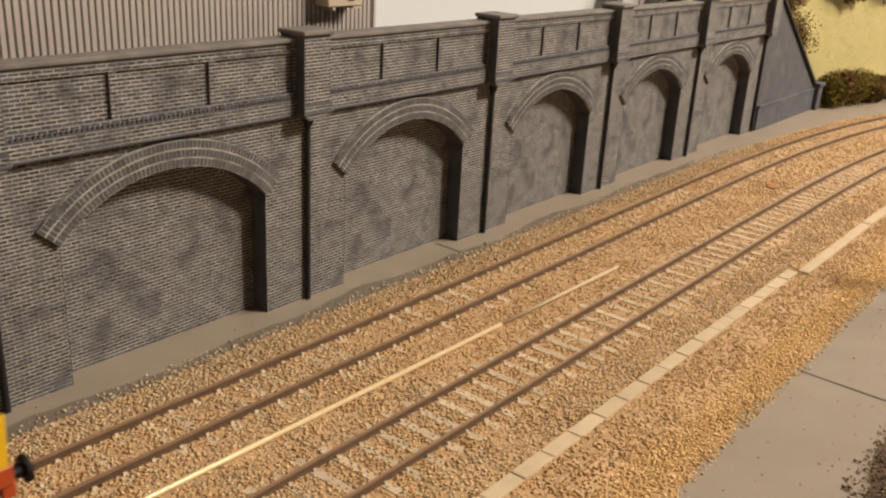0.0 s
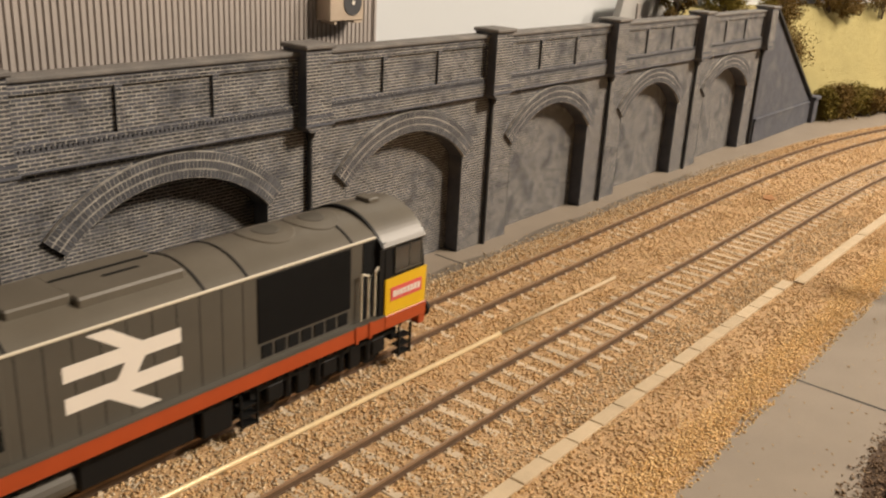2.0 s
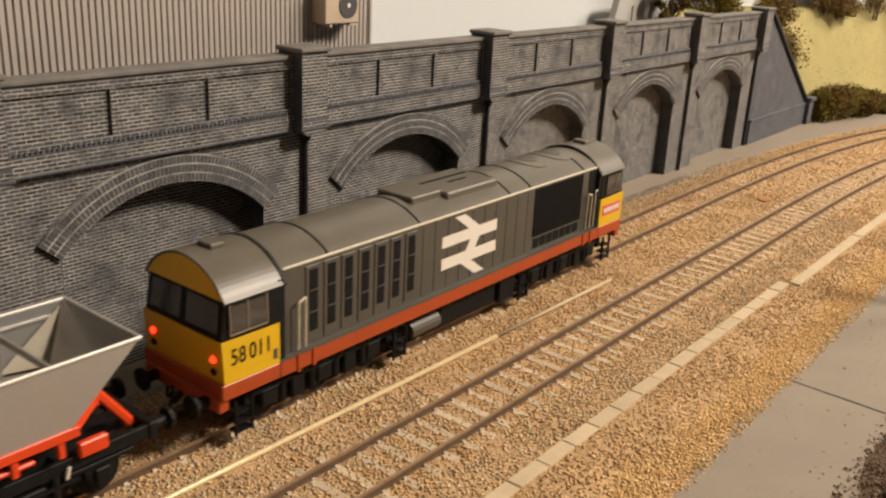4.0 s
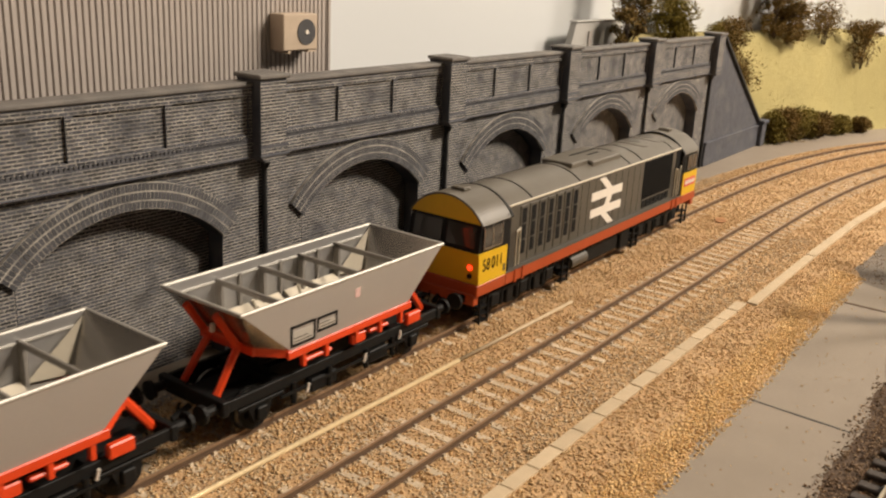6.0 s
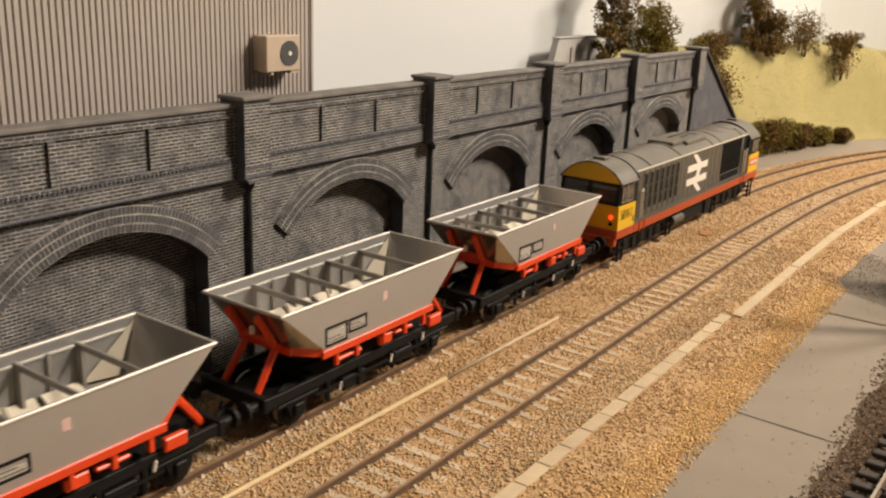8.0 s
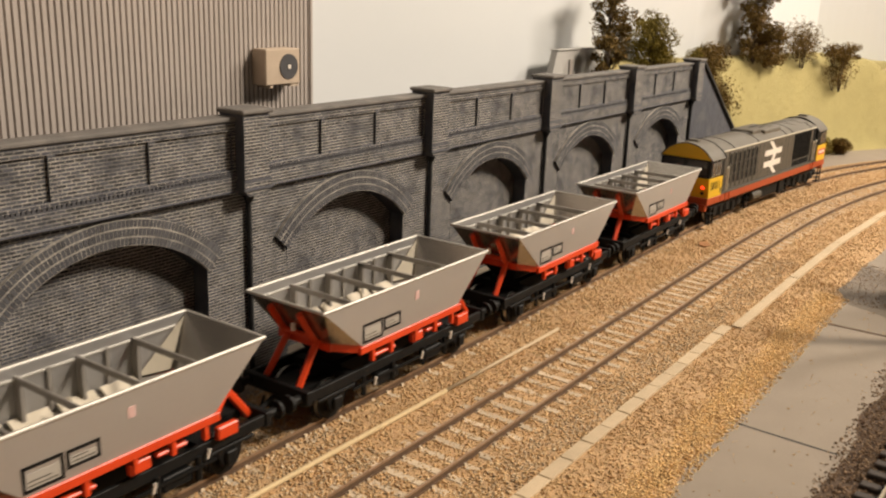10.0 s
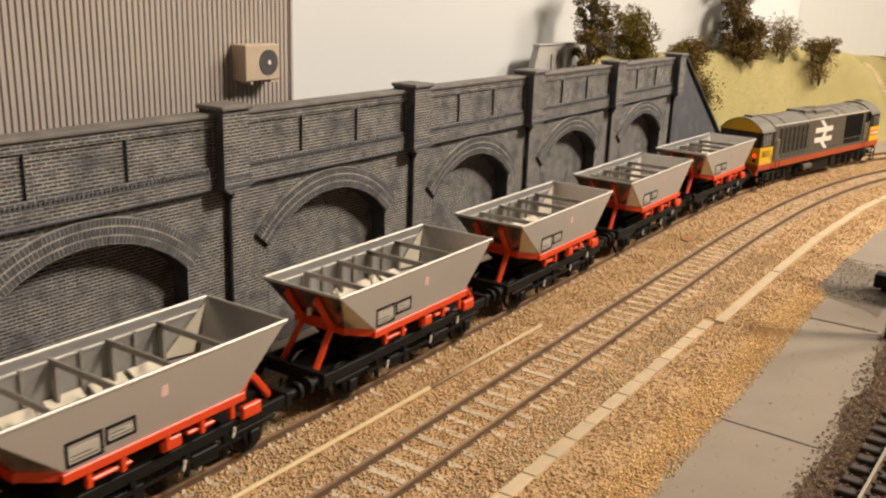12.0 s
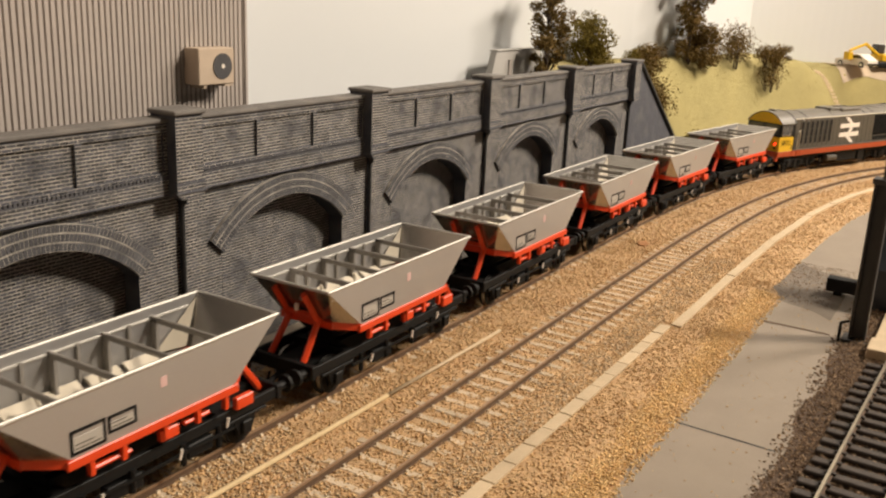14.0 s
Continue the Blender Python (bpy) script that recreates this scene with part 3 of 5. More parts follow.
def text(name, body, size, mat, parent, m, label=""):
    cu = bpy.data.curves.new(name, "FONT")
    cu.body, cu.size, cu.extrude, cu.align_x, cu.align_y = body, size * MM, 0.05 * MM, "CENTER", "CENTER"
    cu.space_word, cu.space_character, cu.offset = 0.5, 1.05, 0.006 * size * MM
    tmp = bpy.data.objects.new(name, cu)
    scene.collection.objects.link(tmp)
    me = bpy.data.meshes.new_from_object(tmp.evaluated_get(bpy.context.evaluated_depsgraph_get()))
    bpy.data.objects.remove(tmp)
    me.materials.clear()
    me.materials.append(mat)
    ob = new(name, me)
    ob.parent = parent
    ob.matrix_basis = m
    if label:
        tagged(ob, label)
    return ob


def wheelset(parent, x, r, tread=8.4):
    """An axle with two flanged wheels; it turns about its own middle."""
    bm = bmesh.new()
    rod(bm, (0, -13, 0), (0, 13, 0), 1.0, 8)
    for s in (1, -1):
        rod(bm, (0, s * tread, 0), (0, s * (tread + 2.4), 0), r, 20)
        rod(bm, (0, s * (tread - 0.6), 0), (0, s * tread, 0), r + 0.8, 20)
        for k in range(4):
            a = k * math.pi / 2
            rod(bm, (r * 0.55 * math.cos(a), s * (tread + 2.3), r * 0.55 * math.sin(a)), (r * 0.55 * math.cos(a), s * (tread + 2.8), r * 0.55 * math.sin(a)), 0.9, 6)
    ob = part("wheelset", bm, BLACK, parent)
    ob.location = (x * MM, 0, r * MM)
    bm = bmesh.new()
    for s in (1, -1):
        bmesh.ops.create_cone(bm, cap_ends=False, segments=20, radius1=r + 0.02, radius2=r + 0.02, depth=1.6, matrix=Matrix.Translation((0, s * (tread + 1), 0)) @ pose(0, 0, 0, 90))
    part("tread", bm, STEEL, ob)
    return ob


def roof_arc(half, edge, top, n=30):
    """Cross section of a curved roof: points (y, z) from one gutter to the other."""
    rise = top - edge
    r = (half ** 2 + rise ** 2) / (2 * rise)
    a = math.asin(min(1, half / r))
    return [(r * math.sin(t), top - r + r * math.cos(t)) for t in np.linspace(-a, a, n)]


def loft(bm, sections):
    """Skin between closed sections of equal count, with both ends capped."""
    rings = [[bm.verts.new(p) for p in s] for s in sections]
    n = len(rings[0])
    for a, b in zip(rings, rings[1:]):
        for i in range(n):
            bm.faces.new((a[i], a[(i + 1) % n], b[(i + 1) % n], b[i]))
    bm.faces.new(rings[0][::-1])
    bm.faces.new(rings[-1])
    bmesh.ops.recalc_face_normals(bm, faces=bm.faces)
    return bm


def bogie(root, x):
    b = part("bogie", boxes((-28, 28, -12, -10.6, 6.5, 11.5, 0.3), (-28, 28, 10.6, 12, 6.5, 11.5, 0.3), (-30, 30, -9, 9, 9, 13), (-31, -28.5, -14, 14, 7, 11), (28.5, 31, -14, 14, 7, 11)), BLACK, root)
    b.location = (x * MM, 0, 0)
    for ax in (-22, 0, 22):
        wheelset(b, ax, 7.0)
        for s in (1, -1):
            part("axle_box", boxes((ax - 3.2, ax + 3.2, s * 13.2 - 1.4, s * 13.2 + 1.4, 4.6, 10.4, 0.5)), BLACK, b)
    for s in (1, -1):
        bm = bmesh.new()
        for ax in (-11, 11):
            box(bm, ax - 2.6, ax + 2.6, s * 13.4 - 1.2, s * 13.4 + 1.2, 3.2, 11, 0.4)
            rod(bm, (ax - 6, s * 13.5, 4), (ax - 6, s * 13.5, 11), 1.3, 8)
            rod(bm, (ax + 6, s * 13.5, 4), (ax + 6, s * 13.5, 11), 1.3, 8)
        box(bm, -30, 30, s * 13.6 - 0.8, s * 13.6 + 0.8, 9.5, 11.4, 0.3)
        part("brake_gear", bm, BLACK, b)
        for e in (-33, 33):
            bm = bmesh.new()
            for z in (1.5, 4.5, 7.5):
                box(bm, e - 3, e + 3, s * 14.6 - 1.6, s * 14.6 + 1.6, z, z + 0.6)
            box(bm, e - 3.2, e - 2.6, s * 16 - 0.4, s * 16 + 0.4, 1, 12)
            box(bm, e + 2.6, e + 3.2, s * 16 - 0.4, s * 16 + 0.4, 1, 12)
            part("footstep", bm, BLACK, b)
    return b


def cab(root, e):
    """A cab at the end e (1 front, -1 rear)."""
    def X(v):
        if v < 84:
            return e * v
        if v < 87:
            return e * (v + 4)
        return e * (91 + (v - 87) * 0.771 if v <= 114.4 else v - 2.9)
    c = part("cab", prism_wide([(X(87), 19), (X(112.4), 19), (X(113.2), 31.5), (X(87), 31.5)], 17.7), YEL, root)
    band = part("window_band", loft_cab(X, 31.5, 42.8), BLACK, c)
    # windscreens and side windows, sunk in the black band
    for s in (1, -1):
        bm = bmesh.new()
        plate(bm, [(X(112.45), s * 1.3, 33.2), (X(112.45), s * 15.0, 33.2), (X(110.85), s * 14.6, 41.6), (X(110.85), s * 1.3, 41.6)], 0.35 * s * e)
        part("windscreen", bm, PANE, band, "dark cab windscreen")
        bm = bmesh.new()
        box(bm, min(X(93), X(101)), max(X(93), X(101)), s * 17.55 - 0.2, s * 17.55 + 0.2, 33.6, 41.2)
        box(bm, min(X(102), X(108.6)), max(X(102), X(108.6)), s * 17.55 - 0.2, s * 17.55 + 0.2, 33.6, 41.2)
        part("side_window", bm, PANE, band)
        bm = bmesh.new()
        for q in (92.4, 101.2, 108.9):
            box(bm, min(X(q), X(q + 0.5)), max(X(q), X(q + 0.5)), s * 17.7 - 0.15, s * 17.7 + 0.15, 33.0, 41.8)
        box(bm, min(X(92.4), X(109.4)), max(X(92.4), X(109.4)), s * 17.7 - 0.15, s * 17.7 + 0.15, 32.8, 33.4)
        part("window_frame", bm, STEEL if e < 0 else GREY, band)
    # yellow dome and curved roof
    arc = roof_arc(17.9, 42.6, 52.4)
    bm = bmesh.new()
    loft(bm, [[(X(110.2), y * 0.97, max(42.7, z - 0.5)) for y, z in arc], [(X(111.0), y * 0.97, max(42.7, z - 0.5)) for y, z in arc]])
    part("dome", bm, YEL, c, "arched yellow panel over the windscreen")
    bm = bmesh.new()
    full = [(y, z) for y, z in arc] + [(y * 0.97, z - 0.7) for y, z in arc[::-1]]
    loft(bm, [[(X(84.5), y, z) for y, z in full], [(X(111.3), y, z) for y, z in full]])
    roof = part("cab_roof", bm, ROOF, root)
    part("roof_vent", boxes((min(X(96), X(102)), max(X(96), X(102)), -3.2, 3.2, 52.0, 53.6, 0.3)), ROOF, roof)
    bm = bmesh.new()
    rib = [(y * 1.012, z + 0.25) for y, z in arc] + [(y * 0.97, z - 0.7) for y, z in arc[::-1]]
    loft(bm, [[(X(84.3), y, z) for y, z in rib], [(X(85.4), y, z) for y, z in rib]])
    part("roof_seam", bm, BLACK, roof)
    part("bulkhead", boxes((min(X(84.6), X(87)), max(X(84.6), X(87)), -17.2, 17.2, 19, 44, 0)), BLACK, c)
    # buffer beam, lamps, buffers, hoses
    beam = part("buffer_beam", boxes((min(X(87), X(113.6)), max(X(87), X(113.6)), -17.9, 17.9, 14.2, 19.0, 0.3), (min(X(110), X(114.4)), max(X(110), X(114.4)), -17, 17, 10.5, 15, 0.3)), RED, root)
    for s in (1, -1):
        bm = rods(((X(114), s * 11.5, 12.8), (X(119.2), s * 11.5, 12.8), 1.7, 10), ((X(119.2), s * 11.5, 12.8), (X(120.3), s * 11.5, 12.8), 3.4, 14))
        part("buffer", bm, BLACK, beam)
        part("tail_lamp", rods(((X(112.6), s * 13.6, 25.6), (X(113.5), s * 13.6, 25.6), 0.95, 12)), LAMP_RED if e < 0 else WHITE, c, "round lamp on the cab front")
        part("marker_lamp", rods(((X(112.4), s * 13.6, 22.0), (X(113.3), s * 13.6, 22.0), 1.1, 12)), BLACK, c)
        part("handrail", rods(((X(83.5), s * 17.3, 20.5), (X(83.5), s * 17.3, 35), 0.38, 6), ((X(83.5), s * 17.3, 35), (X(80.6), s * 17.1, 36), 0.38, 6), ((X(80.6), s * 17.1, 20.5), (X(80.6), s * 17.1, 36), 0.38, 6)), RAILING, c)
    part("hose", rods(((X(114), 4, 12), (X(116), 4.4, 5), 0.5, 6), ((X(114), -5, 12), (X(116), -5.4, 5), 0.5, 6), ((X(114), 0, 11), (X(118), 0, 9), 1.0, 8)), BLACK, beam)
    return c


def prism_wide(outline, half):
    return prism(bmesh.new(), outline, -half, half)


def loft_cab(X, z0, z1):
    bm = bmesh.new()
    lo = [(X(87), -17.5, z0), (X(112.6), -17.0, z0), (X(112.6), 17.0, z0), (X(87), 17.5, z0)]
    hi = [(X(87), -17.3, z1), (X(110.4), -16.8, z1), (X(110.4), 16.8, z1), (X(87), 17.3, z1)]
    return loft(bm, [lo, hi])


def fan_disc(x, radius, proud, arc):
    """A low round cover that follows the curve of the roof."""
    bm = bmesh.new()
    ys, zs = [p[0] for p in arc], [p[1] for p in arc]
    rings = []
    for r, lift in ((radius, -0.3), (radius, proud - 0.1), (radius - 0.3, proud), (radius * 0.6, proud), (radius * 0.25, proud)):
        rings.append([bm.verts.new((x + r * math.cos(a), r * math.sin(a), float(np.interp(r * math.sin(a), ys, zs)) + lift)) for a in np.linspace(0, 2 * math.pi, 33)[:-1]])
    for lo, hi in zip(rings, rings[1:]):
        for i in range(32):
            bm.faces.new((lo[i], lo[(i + 1) % 32], hi[(i + 1) % 32], hi[i]))
    bm.faces.new(rings[-1])
    return bm


def locomotive():
    root = thing("diesel_locomotive", "dark grey freight diesel locomotive with yellow cabs and red solebar", "locomotive")
    hw, edge = 15.6, 46.0
    hood = part("hood", boxes((-88.4, 88.4, -hw, hw, 19, edge)), GREY, root)
    arc = roof_arc(hw + 0.2, edge - 0.2, 51.6)
    bm = bmesh.new()
    loft(bm, [[(-88.2, y, z) for y, z in arc], [(88.2, y, z) for y, z in arc]])
    roof = part("hood_roof", bm, ROOF, root)
    bm = bmesh.new()
    for s in (1, -1):
        box(bm, -88, 88, s * hw - 0.35, s * hw + 0.35, edge - 0.35, edge + 0.4, 0.15)
    part("gutter", bm, RAILING, roof, "pale gutter strip")
    for x in (-70, -28, 24, 38, 78):
        bm = bmesh.new()
        big = [(y * 1.01, z + 0.2) for y, z in arc]
        loft(bm, [[(x - 0.35, y, z) for y, z in big], [(x + 0.35, y, z) for y, z in big]])
        part("roof_joint", bm, BLACK, roof)
    part("roof_hatch", boxes((-24, -8, -8, 8, 49, 52.6, 0.5), (-8, 22, -10.5, 10.5, 48, 51.8, 0.6)), ROOF, roof)
    part("roof_slot", boxes((4, 14, -2, -1, 51.8, 52.0), (-8, 20, 3, 3.6, 51.8, 52.2)), BLACK, roof)
    for x in (57.0, 75.2):
        fan = part("fan_cowl", fan_disc(x, 8.8, 0.32, arc), ROOF, roof, "round radiator fan cover")
        part("fan_grille", fan_disc(x, 4.2, 0.5, arc), GREY, fan)
    for s in (-1, 1):
        y = s * hw
        # louvred doors
        for i in range(7):
            x = -79 + i * 7.3
            d = part("louvre_door", boxes((x - 0.3, x + 5.6, y - 0.35, y + 0.35, 20.5, 44.6, 0.15)), GREY, hood)
            bm = bmesh.new()
            box(bm, x + 1.0, x + 4.3, y - 0.5, y + 0.5, 24, 43.4)
            part("louvre", bm, GRILLE, d)
            bm = bmesh.new()
            for z in (29.8, 36.6):
                box(bm, x + 1.0, x + 4.3, y - 0.6, y + 0.6, z, z + 0.4)
            part("louvre_bar", bm, GREY, d)
        bm = bmesh.new()
        for x in (-26.5, -20, -13, -6, 1, 8, 15, 22, 29, 36):
            box(bm, x - 0.1, x + 0.1, y - 0.06, y + 0.06, 20, 45.3)
        part("panel_seam", bm, GRILLE, hood)
        g = part("radiator_grille", boxes((41, 77, y - 0.3, y + 0.3, 25.5, 45.0)), GRILLE, hood, "large black radiator grille")
        bm = bmesh.new()
        for q in range(40):
            box(bm, 41.4 + q * 0.9, 41.6 + q * 0.9, y - 0.42, y + 0.42, 25.8, 44.8)
        tagged(part("grille_mesh", bm, BLACK, g), kind="stuff")
        bm = bmesh.new()
        for q in range(7):
            box(bm, 42 + q * 5, 46 + q * 5, y - 0.3, y + 0.3, 20.6, 24.6, 0.1)
        part("lower_vent", bm, GRILLE, hood)
        # no recess is cut: a flat black panel carries the doorway's shade
        part("door_recess", boxes((82.4, 88.6, y - 0.25, y + 0.25, 20.0, 45.2)), GRILLE, hood, "flat black panel for the shaded doorway recess behind the cab")
        part("door_handrail", rods(((86.6, s * 17.2, 20.5), (86.6, s * 17.2, 35.6), 0.38, 6), ((86.6, s * 17.2, 35.6), (88.6, s * 16.6, 36.4), 0.38, 6)), RAILING, hood)
        # double-arrow emblem: two bars joined by slanting strokes
        outline = [(-16, 5.2), (-1, 5.2), (-9.5, 10.2), (-3.5, 10.2), (5, 5.2), (16, 5.2), (16, 1.7), (5.5, 1.7), (3.04, -1.7), (16, -1.7), (16, -5.2), (1, -5.2),
                   (9.5, -10.2), (3.5, -10.2), (-5, -5.2), (-16, -5.2), (-16, -1.7), (-2.46, -1.7), (0, 1.7), (-16, 1.7)]
        bm = prism(bmesh.new(), [(px, 32.6 + pz * 1.17) for px, pz in outline], y - 0.12, y + 0.12)
        part("emblem", bm, WHITE, hood, "white double-arrow emblem of plain bars")
        # red solebar with a ledge and clips
        yo = s * 17.2
        sole = part("solebar", boxes((-91, 91, yo - 0.7, yo + 0.7, 14.2, 19.2, 0.25)), RED, root, "red solebar stripe")
        part("ledge", boxes((-91, 91, min(s * 15.4, s * 17.9), max(s * 15.4, s * 17.9), 18.9, 19.5)), GREY, sole)
        for x in (-84, -78, 78, 84):
            part("bracket", boxes((x - 0.6, x + 0.6, yo - 1.1, yo + 1.1, 13.8, 19.4)), RED, sole)
        bm = bmesh.new()
        for x in range(-80, 81, 4):
            box(bm, x - 1.2, x + 1.2, s * 16.2 - 0.3, s * 16.2 + 0.3, 12.6, 14.1)
        tagged(part("pipe_clips", bm, BLACK, sole), kind="stuff")
    under = part("underframe", boxes((-110, 110, -14, 14, 11.5, 19), (-30, 30, -15.5, 15.5, 12, 14.4)), BLACK, root)
    part("fuel_tank", boxes((-14, 20, -14.6, 14.6, 3.6, 12.6, 0.8)), BLACK, under)
    part("battery_box", boxes((21.5, 32, -15.4, 15.4, 3.0, 12.4, 0.5)), BLACK, under)
    for s in (1, -1):
        part("air_tank", rods(((-31, s * 14, 8.2), (-16, s * 14, 8.2), 3.0, 14)), GREY, under, "dark cylindrical air reservoir")
    cab(root, 1)
    rear = cab(root, -1)
    bogie(root, 70)
    bogie(root, -70)
    # number on the rear cab's sides, badge on the front one's
    for s in (-1, 1):
        m = pose(-101.2 * MM, s * 17.78 * MM, 26.2 * MM, 90, 0, 0 if s < 0 else 180)
        text("number", "58 011", 6.9, BLACK, rear, m @ Matrix.Diagonal((0.76, 1, 1, 1)), "black running number")
        part("badge", boxes((93.4, 108.6, s * 17.8 - 0.1, s * 17.8 + 0.1, 23.6, 28.2)), PINK, root, "red nameplate with pale lettering bars")
        bm = bmesh.new()
        for q in range(8):
            box(bm, 94.4 + q * 1.7, 95.6 + q * 1.7, s * 17.95 - 0.08, s * 17.95 + 0.08, 24.9, 26.9)
        part("lettering", bm, WHITE, root)
        part("data_plate", boxes((-93.4, -92.0, s * 17.78 - 0.08, s * 17.78 + 0.08, 21, 24)), GREY, rear)
    return root


def wagon():
    root = thing("hopper_wagon", "silver open coal hopper wagon with orange-red cradle and black chassis", "wagon", "hopper wagons of the train")
    T, B, E = (47.0, 20, 41.2), (28.0, 20, 24.5), (37.3, 13, 26.5)

    def at(p, sx, sy):
        return (p[0] * sx, p[1] * sy, p[2])
    th = 0.7
    for sy in (-1, 1):
        bm = bmesh.new()
        pts = [at(T, -1, sy), at(B, -1, sy), at(B, 1, sy), at(T, 1, sy)]
        plate(bm, pts if sy < 0 else pts[::-1], th)
        side = part("side_panel", bm, SILVER, root)
        bm = bmesh.new()
        box(bm, -47.4, 47.4, sy * 20 - 0.6, sy * 20 + 0.6, 40.7, 41.8, 0.3)
        part("top_rim", bm, RIM, side)
        bm = bmesh.new()
        for x in (-27, -18, -9, 0, 9, 18, 27):
            deep = 16.2 if x % 2 else 18.2
            box(bm, x - 0.5, x + 0.5, min(sy * 19.3, sy * deep), max(sy * 19.3, sy * deep), 26, 38.4)
        part("inner_rib", bm, TIE, side)
        part("inner_ledge", boxes((-44.0, 44.0, sy * 19.0 - 0.35, sy * 19.0 + 0.35, 37.6, 38.2)), RIM, side)
        # data panels: black frames with pale plates and bars
        for x0, x1, z0, z1 in ((-28.2, -17.6, 25.4, 32.2), (-17.0, -7.8, 27.0, 32.0)):
            fr = bmesh.new()
            y = sy * 20
            for b in ((x0, x1, z0, z0 + 0.9), (x0, x1, z1 - 0.9, z1), (x0, x0 + 0.9, z0, z1), (x1 - 0.9, x1, z0, z1)):
                box(fr, b[0], b[1], y - 0.12, y + 0.12, b[2], b[3])
            dp = part("data_panel", fr, BLACK, side, "black-framed data panel")
            part("data_plate", boxes((x0 + 0.9, x1 - 0.9, y - 0.08, y + 0.08, z0 + 0.9, z1 - 2.0)), RIM, dp, "pale data plate")
            bars = bmesh.new()
            for q in range(2):
                box(bars, x0 + 1.4, x1 - 1.4 - q * 2, y - 0.1, y + 0.1, z0 + 1.4 + q * 1.1, z0 + 1.75 + q * 1.1)
            if x0 > -16:
                box(bars, x1 - 3.4, x1 - 1.2, y - 0.11, y + 0.11, z0 + 1.0, z1 - 1.0)
            part("lettering", bars, GREY, dp)
        part("route_label", boxes((0.5, 2.8, sy * 20 - 0.1, sy * 20 + 0.1, 33.6, 36.6)), material_pink(), side, "small pink label")
        bm = bmesh.new()
        box(bm, -29.5, 29.5, sy * 19.9 - 0.75, sy * 19.9 + 0.75, 22.0, 24.6, 0.2)
        belt = part("cradle_rail", bm, ORANGE, root, "orange-red cradle rail")
        for sx in (-1, 1):
            bm = bmesh.new()
            pts = [at((28, 20.4, 22.2), sx, sy), at((28, 20.4, 24.8), sx, sy), at((37.4, 13.4, 26.9), sx, sy), at((37.4, 13.4, 24.3), sx, sy)]
            plate(bm, pts if sx * sy > 0 else pts[::-1], 1.2)
            part("cradle_corner", bm, ORANGE, belt)
            bm = bmesh.new()
            pts = [at(T, sx, sy), at(B, sx, sy), at(E, sx, sy)]
            plate(bm, pts if sx * sy < 0 else pts[::-1], th)
            part("corner_panel", bm, CORNER, side, "polished folded corner panel")
            bm = bmesh.new()
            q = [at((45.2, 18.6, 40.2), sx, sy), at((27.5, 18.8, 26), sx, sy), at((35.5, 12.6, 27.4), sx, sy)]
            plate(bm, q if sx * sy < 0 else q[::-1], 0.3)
            # cream at the +x end: the light on these corners is painted in
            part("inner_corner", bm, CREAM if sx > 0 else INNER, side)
        for x in (-22, -12, 2, 14, 25):
            part("cradle_strut", boxes((x - 0.8, x + 0.8, sy * 19 - 1, sy * 19 + 1, 17.5, 22.2, 0.2)), ORANGE, belt)
        for b in ((30, 37.5, 17.5, 14.6, 18.6), (0.5, 7, 18.2, 16.8, 20.4), (-21, -9, 18, 18.2, 19.4), (9, 19, 18, 18.4, 19.6)):
            part("gear_box", boxes((b[0], b[1], sy * b[2] - 1.2, sy * b[2] + 1.2, b[3], b[4], 0.4)), ORANGE, belt)
    for sx in (-1, 1):
        bm = bmesh.new()
        pts = [at(T, sx, -1), at(T, sx, 1), at(E, sx, 1), at(E, sx, -1)]
        plate(bm, pts if sx < 0 else pts[::-1], th)
        end = part("end_panel", bm, CORNER, root)
        bm = bmesh.new()
        box(bm, min(sx * 46.5, sx * 47.6), max(sx * 46.5, sx * 47.6), -20.5, 20.5, 40.7, 41.8, 0.3)
        part("top_rim", bm, RIM, end)
        bm = bmesh.new()
        box(bm, min(sx * 36.2, sx * 38.2), max(sx * 36.2, sx * 38.2), -13.6, 13.6, 24.2, 27.0, 0.2)
        for y in (-7.5, 7.5):
            a, b = Vector((sx * 47.0, y, 38.6)), Vector((sx * 39.4, y, 27))
            rod(bm, a, b, 1.3, 6)
            rod(bm, (sx * 38.4, y, 27.6), (sx * 49.0, y * 1.15, 13.2), 1.35, 6)
        rod(bm, (sx * 40.8, -7.5, 29), (sx * 40.8, 7.5, 29), 0.9, 6)
        part("end_frame", bm, ORANGE, end, "orange-red end frame legs")
        part("lamp_bracket", boxes((min(sx * 42.4, sx * 43.6), max(sx * 42.4, sx * 43.6), -0.7, 0.7, 30.5, 33)), WHITE, end)
    # inside: cross ties, sloping bottom doors
    for x in (-27, -9, 9, 27):
        part("cross_tie", boxes((x - 0.5, x + 0.5, -19.4, 19.4, 37.0, 38.9, 0.2)), TIE, root)
    bm = bmesh.new()
    rim = [(-27, -19.2, 25.2), (27, -19.2, 25.2), (35.6, -12.4, 26.8), (35.6, 12.4, 26.8), (27, 19.2, 25.2), (-27, 19.2, 25.2), (-35.6, 12.4, 26.8), (-35.6, -12.4, 26.8)]
    foot = [(-24, -6, 17), (24, -6, 17), (28, -5, 17), (28, 5, 17), (24, 6, 17), (-24, 6, 17), (-28, 5, 17), (-28, -5, 17)]
    loft(bm, [foot, rim])
    bm.faces.ensure_lookup_table()
    bmesh.ops.delete(bm, geom=[f for f in bm.faces if all(abs(v.co.z - 26) < 1.5 for v in f.verts)], context="FACES_ONLY")
    part("funnel", bm, INNER, root)
    # added black skin below the funnel, in place of the shade under the wagon
    bm = bmesh.new()
